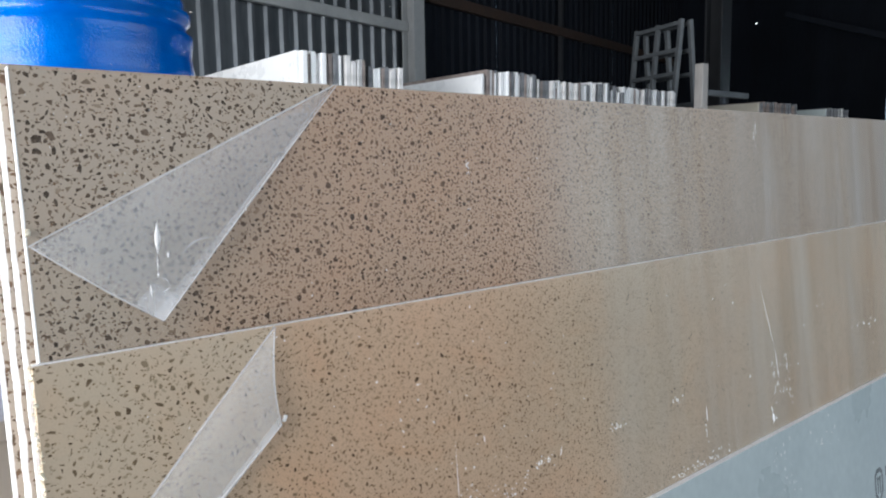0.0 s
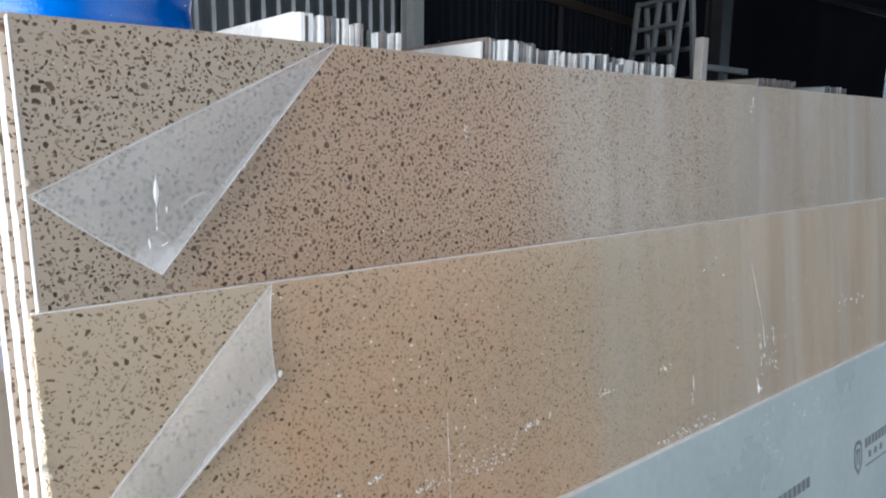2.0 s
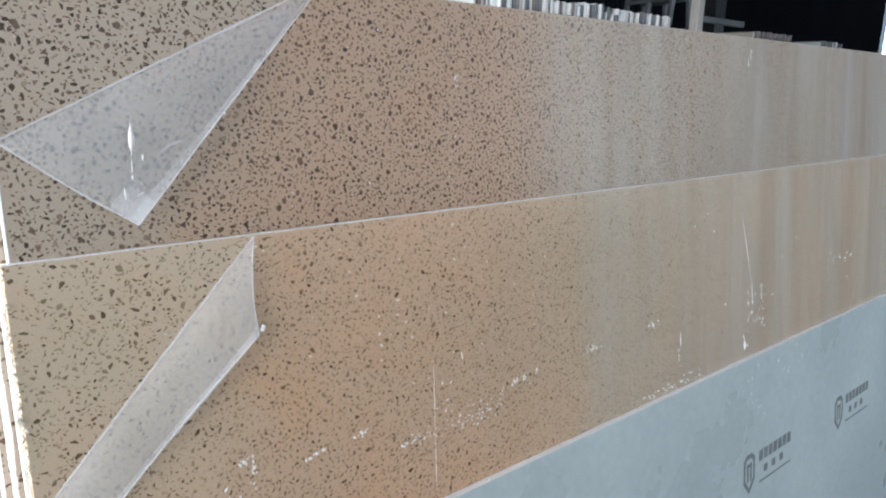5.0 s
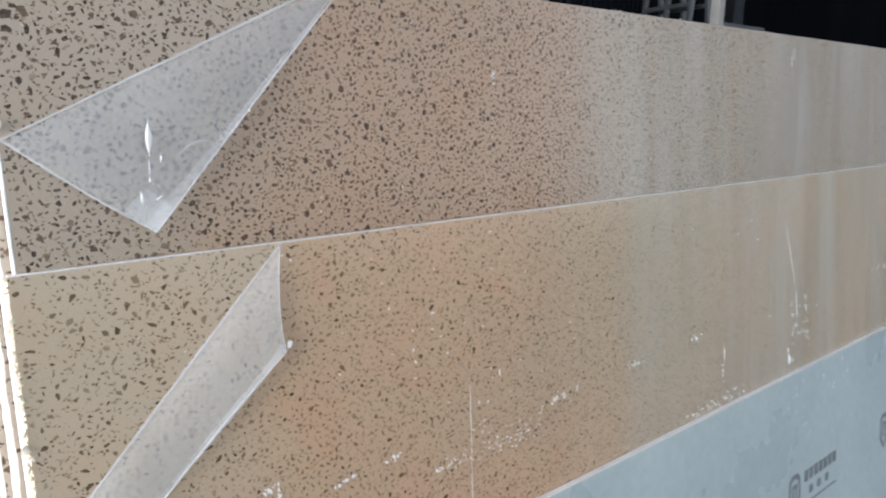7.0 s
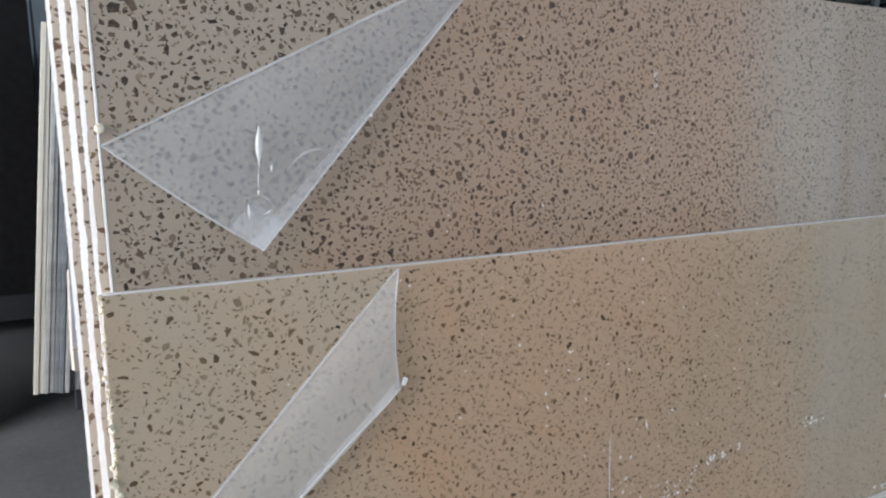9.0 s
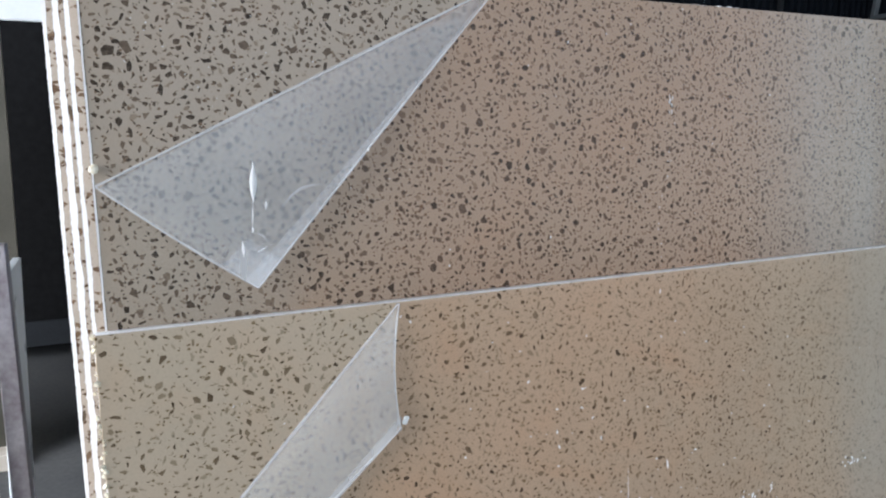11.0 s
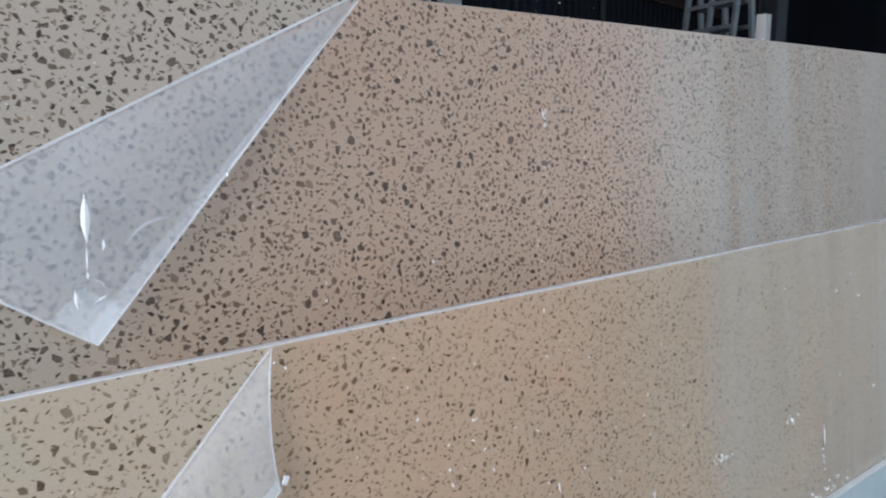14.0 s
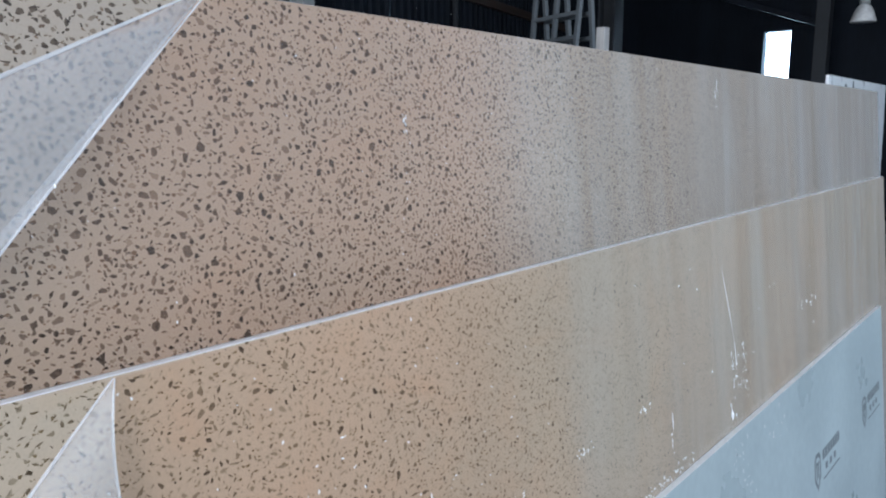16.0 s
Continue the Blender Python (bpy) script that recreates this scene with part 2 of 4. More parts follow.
MAT_EDGE_DARK = plain("sawn_dark_edge", (0.10, 0.11, 0.12), (0.24, 0.25, 0.27), 0.6, 0, 14, 160, 0.3)
MAT_EDGE_GREY = plain("sawn_grey_edge", (0.26, 0.26, 0.25), (0.46, 0.46, 0.44), 0.5, 0, 14, 160, 0.3)
MAT_EDGE_BROWN = plain("sawn_brown_edge", (0.16, 0.13, 0.12), (0.34, 0.29, 0.27), 0.6, 0, 14, 160, 0.3)
# dark stone with the shadowy corner's shade put into its colour
MAT_BLACK = plain("black_stone_in_shade", (0.006, 0.006, 0.0065), (0.014, 0.014, 0.015), 0.85, 0, 20, 200, 0.1)
MAT_BLACK.node_tree.nodes["Principled BSDF"].inputs["Specular IOR Level"].default_value = 0.1
MAT_CREAM = plain("cream_stone", (0.5, 0.47, 0.4), (0.62, 0.58, 0.5), 0.4, 0, 4, 90, 0.1)
# beige stone brought near black: its shade is in the colour
MAT_BEIGE_SHADED = plain("shaded_beige_stone", (0.045, 0.042, 0.032), (0.08, 0.072, 0.056), 0.4, 0, 2.5, 90, 0.1)
MAT_FLOOR = plain("concrete_floor", (0.075, 0.077, 0.08), (0.14, 0.14, 0.138), 0.75, 0, 1.2, 40, 0.4)
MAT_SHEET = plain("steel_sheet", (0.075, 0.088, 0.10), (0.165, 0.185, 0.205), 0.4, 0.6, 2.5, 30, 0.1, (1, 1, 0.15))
# sheets in the dim part of the hall: the shade is in the colour
MAT_SHEET_SHADED = plain("shaded_steel_sheet", (0.0045, 0.0065, 0.0105), (0.010, 0.0135, 0.021), 0.7, 0.0, 2.0, 25, 0.1, (1, 1, 0.15))
MAT_SHEET_SHADED.node_tree.nodes["Principled BSDF"].inputs["Specular IOR Level"].default_value = 0.12
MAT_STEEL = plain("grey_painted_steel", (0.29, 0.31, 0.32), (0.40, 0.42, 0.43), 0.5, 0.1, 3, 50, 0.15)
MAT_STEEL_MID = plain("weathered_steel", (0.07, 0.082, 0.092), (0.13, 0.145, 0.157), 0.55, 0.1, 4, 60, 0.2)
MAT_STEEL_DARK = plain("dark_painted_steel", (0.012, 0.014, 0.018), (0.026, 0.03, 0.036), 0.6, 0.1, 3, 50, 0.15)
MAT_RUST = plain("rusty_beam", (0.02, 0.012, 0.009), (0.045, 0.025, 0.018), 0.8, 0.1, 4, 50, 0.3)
# pale patches: worn paint, with the steel's highlights painted in
MAT_PINK = plain("mauve_steel_worn_and_glinting", (0.25, 0.21, 0.22), (0.52, 0.49, 0.5), 0.4, 0.1, 14, 70, 0.3)
MAT_POST = plain("weathered_timber", (0.30, 0.29, 0.28), (0.46, 0.44, 0.42), 0.8, 0, 8, 60, 0.3, (1, 1, 0.15))
MAT_WOOD = plain("pale_timber", (0.46, 0.40, 0.33), (0.62, 0.56, 0.48), 0.7, 0, 6, 50, 0.3, (1, 1, 0.1))
MAT_INK = plain("dark_print", (0.13, 0.15, 0.155), (0.25, 0.27, 0.275), 0.5, 0, 30, 200)
MAT_FLECK = plain("white_splash_and_glint", (0.75, 0.74, 0.72), (0.9, 0.89, 0.87), 0.7, 0, 40, 200, 0.3)
MAT_GLUE = plain("crumbly_resin_edge", (0.7, 0.6, 0.4), (0.85, 0.8, 0.68), 0.7, 0, 60, 260, 0.5)


def blue_plastic():
    m = Nodes("blue_plastic")
    v = m.coord()
    big = m.noise(v, 14, 3)
    dots = m.n("ShaderNodeTexVoronoi", feature="F1")
    dots.inputs["Scale"].default_value = 300
    m.l(v, dots.inputs["Vector"])
    m.set(m.ramp(big.outputs[0], [(0.3, (0.0, 0.085, 0.42)), (0.7, (0.0, 0.15, 0.6))]), 0.13, 0.0, 0.3)
    m.bump(dots.outputs[0], 0.22, 0.002)
    return m.mat


MAT_BLUE = blue_plastic()


def glow(name, color, strength):
    m = Nodes(name)
    m.set((0, 0, 0), 1.0)
    m.b.inputs["Emission Color"].default_value = (*color, 1)
    m.b.inputs["Emission Strength"].default_value = strength
    return m.mat


# ---- mesh helpers ----
def mesh_of(bm, mat, smooth=False):
    me = bpy.data.meshes.new("mesh")
    bm.to_mesh(me)
    bm.free()
    me.materials.append(mat)
    if smooth:
        for p in me.polygons:
            p.use_smooth = True
    return me


def part(name, bm, mat, parent=None, label="", m=None, smooth=False):
    ob = new(name, mesh_of(bm, mat, smooth))
    if parent is not None:
        ob.parent = parent
    if m is not None:
        ob.matrix_basis = m
    if label:
        tagged(ob, label)
    return ob


def box(lo, hi, bevel=0.0, segments=1, bm=None):
    one = bmesh.new()
    bmesh.ops.create_cube(one, size=1)
    for v in one.verts:
        v.co = Vector([lo[i] + (v.co[i] + 0.5) * (hi[i] - lo[i]) for i in range(3)])
    if bevel:
        bmesh.ops.bevel(one, geom=one.edges[:], offset=bevel, segments=segments, affect="EDGES", profile=0.6)
    if bm is None:
        return one
    tmp = bpy.data.meshes.new("tmp")
    one.to_mesh(tmp)
    one.free()
    bm.from_mesh(tmp)
    bpy.data.meshes.remove(tmp)
    return bm


def beam(p, q, w, d, bm=None, bevel=0.003):
    """A square tube from p to q."""
    p, q = Vector(p), Vector(q)
    one = box((-w / 2, -d / 2, 0), (w / 2, d / 2, (q - p).length), bevel)
    one.transform(Matrix.Translation(p) @ (q - p).to_track_quat("Z", "Y").to_matrix().to_4x4())
    if bm is None:
        return one
    tmp = bpy.data.meshes.new("tmp")
    one.to_mesh(tmp)
    one.free()
    bm.from_mesh(tmp)
    bpy.data.meshes.remove(tmp)
    return bm


def empty(name, m=None):
    ob = new(name)
    if m is not None:
        ob.matrix_basis = m
    return ob


def lathe(profile, steps=64):
    bm = bmesh.new()
    rings = [[bm.verts.new((r * math.cos(2 * math.pi * k / steps), r * math.sin(2 * math.pi * k / steps), z)) for k in range(steps)] for r, z in profile]
    for a, b in zip(rings, rings[1:]):
        for k in range(steps):
            bm.faces.new((a[k], a[(k + 1) % steps], b[(k + 1) % steps], b[k]))
    bm.faces.new(rings[0][::-1])
    bm.faces.new(rings[-1])
    return bm


# ---- setting ----
XL, XR, YF, YB, TOP_Z = -4.0, 14.0, -5.0, 9.0, 6.0
part("floor", box((XL - 0.3, YF - 0.3, -0.2), (XR + 3, YB + 0.3, 0)), MAT_FLOOR)
tagged(bpy.data.objects["floor"], "dusty grey concrete warehouse floor", "floor", kind="structure")
tagged(part("ceiling", box((XL - 0.3, YF - 0.3, TOP_Z), (XR + 3, YB + 0.3, TOP_Z + 0.1)), MAT_SHEET_SHADED), "dark sheet metal warehouse roof", "ceiling", kind="structure")


def wall_with_opening(name, along, at, lo, hi, o_lo, o_hi, o_bot, o_top, thick, label):
    bm = bmesh.new()
    for a0, a1, z0, z1 in ((lo, o_lo, 0, TOP_Z), (o_hi, hi, 0, TOP_Z), (o_lo, o_hi, o_top, TOP_Z), (o_lo, o_hi, 0, o_bot)):
        if a1 - a0 < 0.01 or z1 - z0 < 0.01:
            continue
        if along == "x":
            box((a0, at, z0), (a1, at + thick, z1), bm=bm)
        else:
            box((at, a0, z0), (at + thick, a1, z1), bm=bm)
    return tagged(part(name, bm, MAT_SHEET_SHADED), label, "wall", kind="structure")


wall_with_opening("wall_west", "y", XL - 0.2, YF, YB, -2.0, 2.6, 0, 4.0, 0.2, "dark sheet metal wall with a wide open yard door")
wall_with_opening("wall_south", "x", YF - 0.2, XL - 0.2, XR, -0.1, 8.9, 1.3, 5.5, 0.2, "dark sheet metal wall with a long open bay")
wall_with_opening("wall_east", "y", XR, YF, YB, 3.56, 4.03, 1.2, 3.3, 0.2, "dark sheet metal end wall with a bright window opening")
tagged(part("backdrop", box((XR + 1.5, 1.5, 0), (XR + 1.6, 6.5, 5)), glow("bright_outdoors", (0.62, 0.82, 1.0), 12)), "overexposed daylight outside the window", "backdrop", kind="structure")

# back wall: corrugated sheets, turned a little against the slabs
WALL = pose(5.3, 6.4, 0, 0, 0, 12.0)


def corrugated(width, height, pitch=0.19, depth=0.035, thick=0.002):
    prof, x = [], 0.0
    while x < width - 1e-6:
        for fx, fy in ((0.0, 0.0), (0.30, 0.0), (0.42, 1.0), (0.62, 1.0), (0.74, 0.0)):
            prof.append((x + fx * pitch, -fy * depth))
        x += pitch
    prof.append((x, 0.0))
    bm = bmesh.new()
    rows_ = []
    for y_off in (0.0, thick):
        for z in (0.0, height):
            rows_.append([bm.verts.new((px, py + y_off, z)) for px, py in prof])
    for a, b in ((0, 1), (3, 2), (1, 3), (2, 0)):
        for k in range(len(prof) - 1):
            bm.faces.new((rows_[a][k], rows_[a][k + 1], rows_[b][k + 1], rows_[b][k]))
    return bm


wall_back = tagged(empty("wall_north", WALL), "ribbed steel sheet warehouse wall", "wall", kind="structure")
SHEET_W = 0.95
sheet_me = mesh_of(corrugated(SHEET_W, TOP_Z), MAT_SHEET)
# same sheet again with the hall's shade in its colour
shaded_me = mesh_of(corrugated(SHEET_W, TOP_Z), MAT_SHEET_SHADED)
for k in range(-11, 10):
    ob = new("sheet", sheet_me if k < 0 else shaded_me)
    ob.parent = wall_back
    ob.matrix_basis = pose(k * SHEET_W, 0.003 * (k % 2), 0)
for z in (3.28, 5.1):
    part("girt", box((-10, -0.115, z - 0.06), (-0.02, -0.045, z + 0.06), 0.006), MAT_STEEL, wall_back, "grey steel girt")
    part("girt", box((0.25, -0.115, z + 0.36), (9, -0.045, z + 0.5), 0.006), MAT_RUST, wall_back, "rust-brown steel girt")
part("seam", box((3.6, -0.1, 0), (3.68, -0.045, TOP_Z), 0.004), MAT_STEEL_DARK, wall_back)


def column(name, x, y, size, mat, label, rz=0.0):
    c = empty(name, pose(x, y, 0, 0, 0, rz))
    w, f = size, size * 0.09
    part("flange", box((-w / 2, -w / 2, 0), (w / 2, -w / 2 + f, TOP_Z), 0.003), mat, c)
    part("flange", box((-w / 2, w / 2 - f, 0), (w / 2, w / 2, TOP_Z), 0.003), mat, c)
    part("web", box((-f / 2, -w / 2 + f, 0), (f / 2, w / 2 - f, TOP_Z)), mat, c)
    part("base_plate", box((-w * 0.7, -w * 0.7, 0), (w * 0.7, w * 0.7, 0.02), 0.003), mat, c)
    return tagged(c, label, "column")


column("steel_column", 5.2, 6.2, 0.2, MAT_STEEL, "light grey steel column against the ribbed wall", 12)
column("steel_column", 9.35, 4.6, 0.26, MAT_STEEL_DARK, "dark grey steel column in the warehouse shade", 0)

# ---- the slab stack in front ----
LEAN, EDGE_Z = 6.34, 1.42
V_TOP, V_LOW, V_PALE = 0.3228, -1.257, -0.467
STEP = 0.0146
RACK = pose(0, 0, EDGE_Z, -LEAN)


def slab_mesh(u0, u1, v0, v1, y0, y1, mat, wobble=0.0, bevel=0.0012):
    bm = box((u0, y0, v0), (u1, y1, v1), bevel, 2)
    if wobble:
        bmesh.ops.subdivide_edges(bm, edges=[e for e in bm.edges if abs((e.verts[0].co - e.verts[1].co).z) > 0.3], cuts=140)
        for v in bm.verts:
            if v.co.x < u0 + 0.01:
                v.co.x += wobble * (noise.noise(Vector((v.co.y * 90, 3.1, v.co.z * 45))) + 0.6 * noise.noise(Vector((v.co.y * 90, 7.1, v.co.z * 160))))
    return bm


def slab(u0, v1, y0, thick, mat, label, length=3.19, wobble=0.0, v0=V_LOW):
    s = part("stone_slab", slab_mesh(u0, u0 + length, v0, v1, y0, y0 + thick, mat, wobble), mat, None, "", RACK)
    return tagged(s, label, "stone slab", "slabs leaning on the rack", "thing")


TH = STEP - 0.0012
front = slab(0.010, V_TOP, 0.0, TH, MAT_TAN, "tan quartz slab speckled with brown chips, film peeled at one corner", wobble=0.0006)
middle = slab(0.0, 0.0, -STEP, TH, MAT_YELLOW, "yellowish tan quartz slab with small chips and a rough sawn edge", wobble=0.0016)
pale = slab(-0.01, V_PALE, -2 * STEP, TH, MAT_PALE, "pale blue-white slab wrapped in printed film", 3.02)
second = slab(0.0005, V_TOP + 0.004, STEP, TH, MAT_TAN_CHIPPED, "tan quartz slab standing behind the front slabs", wobble=0.0008)
third = slab(-0.009, V_TOP - 0.03, 2 * STEP, TH, MAT_TAN_CHIPPED, "tan quartz slab with overlit white film edge in the stack", wobble=0.0008)
fourth = slab(-0.019, V_TOP + 0.006, 3 * STEP, TH, MAT_TAN_CHIPPED, "tan quartz slab at the back of the stack", wobble=0.0008)

# protective film on the front slab: one sheet, its upper corner peeled and folded over
A1, B1 = Vector((0.0105, 0.127)), Vector((0.409, V_TOP))


def film_sheet(name, pts, y, mat, parent, label, thick=0.00025):
    bm = bmesh.new()
    lo = [bm.verts.new((u, y, v)) for u, v in pts]
    f = bm.faces.new(lo)
    bmesh.ops.triangulate(bm, faces=[f])
    ob = part(name, bm, mat, parent, label)
    ob.visible_shadow = False
    return ob


film_1 = film_sheet("protective_film", [A1, (0.0105, V_LOW + 0.01), (3.197, V_LOW + 0.01), (3.197, V_TOP - 0.001), (B1.x, V_TOP - 0.001)], -0.0006, MAT_FILM, front, "clear hazy protective film")


def flap(name, fa, fb, ca, cb, y0, lift, mat, parent, label, nu=40, nv=24, shade=False, t0=0.0, s1=1.0, bow=0.0):
    """Folded-over film between the fold line fa-fb and the free edge ca-cb, standing a little away from the slab."""
    bm = bmesh.new()
    grid = []
    for j in range(nv + 1):
        t = t0 + (1 - t0) * j / nv
        row = []
        for i in range(nu + 1):
            s = s1 * i / nu
            p = (fa.lerp(fb, s)).lerp(ca.lerp(cb, s), t)
            p = p + (fb - fa).normalized() * bow * math.sin(math.pi * t) * (1 - s)
            width = (fa.lerp(fb, s) - ca.lerp(cb, s)).length
            h = lift * min(1.0, width / 0.1) * (0.9 * (1 - math.exp(-5.5 * t)) + 0.12 * t)
            h += 0.0016 * noise.noise(Vector((p.x * 16, p.y * 16, 1.7))) * min(1, 6 * t)
            row.append(bm.verts.new((p.x, y0 - max(h, 0) - 0.0006, p.y)))
        grid.append(row)
    for j in range(nv):
        for i in range(nu):
            bm.faces.new((grid[j][i], grid[j][i + 1], grid[j + 1][i + 1], grid[j + 1][i]))
    bmesh.ops.remove_doubles(bm, verts=bm.verts[:], dist=1e-6)
    bm.normal_update()
    bmesh.ops.reverse_faces(bm, faces=[f for f in bm.faces if f.normal.y > 0])
    ob = part(name, bm, mat, parent, label, smooth=True)
    ob.visible_shadow = shade
    return ob


def crease(p, q, y0, r, mat, parent, label="", bow=0.0):
    """A thin rolled edge of film from p to q."""
    bm = bmesh.new()
    rings, n = [], 30
    side = Vector((q.y - p.y, p.x - q.x)).normalized()
    for i in range(n + 1):
        s = i / n
        c = p.lerp(q, s) + side * bow * math.sin(math.pi * s)
        rr = r * (0.55 + 0.45 * math.sin(math.pi * s)) * (1 + 0.25 * noise.noise(Vector((s * 9, p.x * 50, 0))))
        ring = []
        for k in range(8):
            a = 2 * math.pi * k / 8
            o = side * rr * math.cos(a)
            ring.append(bm.verts.new((c.x + o.x, y0 + 0.22 * rr * math.sin(a), c.y + o.y)))
        rings.append(ring)
    for a, b in zip(rings, rings[1:]):
        for k in range(8):
            bm.faces.new((a[k], a[(k + 1) % 8], b[(k + 1) % 8], b[k]))
    return part("creased_edge", bm, mat, parent, label, smooth=True)


C1 = Vector((0.141, 0.027))
# spindle wrinkles in the corner, their glints set as white ridges: from, to, half width, bow
WRINKLES = [(0.143, 0.145, 0.141, 0.106, 0.0033, 0.0), (0.1405, 0.106, 0.139, 0.084, 0.0006, 0.0), (0.129, 0.073, 0.1295, 0.057, 0.0013, 0.0), (0.153, 0.109, 0.152, 0.1, 0.0012, 0.0),
            (0.138, 0.08, 0.152, 0.066, 0.0005, -0.004), (0.166, 0.1, 0.212, 0.1215, 0.0012, -0.008), (0.152, 0.066, 0.142, 0.061, 0.0009, 0.0), (0.139, 0.086, 0.139, 0.079, 0.001, 0.0)]
corner_1 = flap("peeled_corner", A1, B1, C1, C1.lerp(B1, 0.985), 0.0, 0.010, MAT_FLAP, front, "milky folded-back corner of film")
flap("adhesive_side", A1, B1, C1, C1.lerp(B1, 0.985), 0.0014, 0.0095, MAT_ADHESIVE, corner_1, "milky adhesive side of the film", shade=True)
flap("hem", A1, B1, C1, C1.lerp(B1, 0.985), -0.0005, 0.010, MAT_HEM, corner_1, "whitish doubled rim of film", nv=4, t0=0.915)
flap("whitened_tip", A1, B1, C1, C1.lerp(B1, 0.985), -0.0008, 0.010, MAT_HEM, corner_1, "whitened tip of the film", nu=6, nv=8, t0=0.76, s1=0.085)
crease(A1, B1, -0.0016, 0.0016, MAT_FOLD, corner_1, "white crease of folded film")
crease(C1, B1, -0.0112, 0.0011, MAT_FOLD, corner_1, "white curled film edge", -0.001)
crease(A1, C1, -0.009, 0.0011, MAT_FOLD, corner_1, "white film edge", 0.0015)


def wrinkle(u, v, u2, v2, r, y, parent, bow=0.0, mat=None):
    """A small spindle-shaped white ridge in the film: a wrinkle's glint put into the colour, also a scratch."""
    bm = bmesh.new()
    p, q = Vector((u, v)), Vector((u2, v2))
    side = Vector((q.y - p.y, p.x - q.x)).normalized()
    left, right, crest = [], [], []
    for i in range(11):
        s = i / 10
        c = p.lerp(q, s) + side * bow * math.sin(math.pi * s)
        w = r * math.sin(math.pi * min(0.97, max(0.03, s))) ** 1.4
        left.append(bm.verts.new((c.x - side.x * w, y, c.y - side.y * w)))
        right.append(bm.verts.new((c.x + side.x * w, y, c.y + side.y * w)))
        crest.append(bm.verts.new((c.x, y - 0.8 * w, c.y)))
    for i in range(10):
        bm.faces.new((left[i], crest[i], crest[i + 1], left[i + 1]))
        bm.faces.new((crest[i], right[i], right[i + 1], crest[i + 1]))
    return part("wrinkle", bm, mat or MAT_BRIGHT_FILM, parent, "white ridge standing for glints and scratches in the film", smooth=True)


for u, v, u2, v2, r, bow in WRINKLES:
    wrinkle(u, v, u2, v2, r, -0.0124, corner_1, bow, MAT_FOLD if bow else None)

A2, B2 = Vector((0.277, -0.001)), Vector((0.001, -0.279))
film_2 = film_sheet("protective_film", [A2, B2, (0.001, V_LOW + 0.01), (3.18, V_LOW + 0.01), (3.18, -0.001)], -STEP - 0.0006, MAT_FILM_LOW, middle, "clear dusty protective film")
C2, D2 = Vector((0.271, -0.127)), Vector((0.062, -0.305))
corner_2 = flap("peeled_corner", A2, B2, C2, D2, -STEP, 0.009, MAT_FLAP_LOW, middle, "milky folded-back corner of film", bow=0.008)
flap("adhesive_side", A2, B2, C2, D2, -STEP + 0.0014, 0.0085, MAT_ADHESIVE, corner_2, "milky adhesive side of the film", shade=True, bow=0.008)
flap("hem", A2, B2, C2, D2, -STEP - 0.0005, 0.009, MAT_HEM, corner_2, "whitish doubled rim of film", nv=4, t0=0.89)
crease(A2, B2, -STEP - 0.0016, 0.0017, MAT_FOLD, corner_2, "white crease of folded film")
crease(C2, D2, -STEP - 0.0102, 0.0012, MAT_FOLD, corner_2, "white curled film edge", 0.004)
crease(A2, C2, -STEP - 0.004, 0.0012, MAT_FOLD, corner_2, "white film edge", 0.0055)

# ---- the neighbouring slab bundles ----
rng = random.Random(5)


def bundle(x0, x1, y0, z1, length, face, group, label, z0=0.28, edges=None, tilt=1.0):
    """Upright slabs side by side between x0 and x1, their ends at y0."""
    x = x0
    edges = edges or [MAT_EDGE, MAT_WHITE, MAT_EDGE, MAT_EDGE_DARK, MAT_EDGE_BROWN, MAT_WHITE]
    while x < x1 - 0.012:
        t = rng.choice((0.018, 0.02, 0.028, 0.03))
        mat = face if x == x0 else rng.choice(edges)
        h = z1 - z0 + rng.uniform(-0.012, 0.012) - (rng.random() < 0.06) * 0.04
        bm = box((0, 0, 0), (t, length, h), 0.002)
        s = part("stone_slab", bm, mat, None, "", pose(x, y0 + rng.uniform(-0.02, 0.02), z0, 0, tilt + rng.uniform(-0.2, 0.2), 0))
        tagged(s, label, "stone slab", group, "thing")
        x += t + rng.choice((0.0006, 0.001, 0.002, 0.005))


ROW = [
    (1.70, 2.02, 2.24, MAT_WHITE), (2.04, 2.14, 2.22, MAT_EDGE), (2.17, 2.40, 2.19, MAT_EDGE_DARK),
    (3.04, 3.09, 2.205, MAT_WHITE), (3.09, 3.56, 2.225, MAT_EDGE_BROWN), (3.58, 4.15, 2.195, MAT_EDGE), (4.15, 4.45, 2.215, MAT_WHITE),
    (4.47, 4.80, 2.20, MAT_EDGE_DARK), (4.82, 5.32, 2.195, MAT_EDGE),
]
for x0, x1, z1, face in ROW:
    bundle(x0, x1, 2.65, z1, 2.7, face, "slabs in the back row", "pale stone slab standing upright in the back row rack")
bundle(6.74, 7.5, 2.65, 2.17, 2.7, MAT_CREAM, "slabs in the back row", "cream stone slab standing in the shaded row", edges=[MAT_EDGE_DARK, MAT_EDGE_BROWN])
bundle(8.28, 8.85, 2.65, 2.165, 2.7, MAT_PALE, "slabs in the back row", "pale bluish slab standing in the shaded row", edges=[MAT_EDGE_DARK, MAT_EDGE])
bundle(-0.225, 0.06, 2.65, 1.84, 2.2, MAT_CREAM, "slabs in the back row", "cream and grey slab leaning in the back row rack", tilt=6.0, edges=[MAT_EDGE_GREY, MAT_CREAM, MAT_EDGE_DARK, MAT_EDGE_GREY])


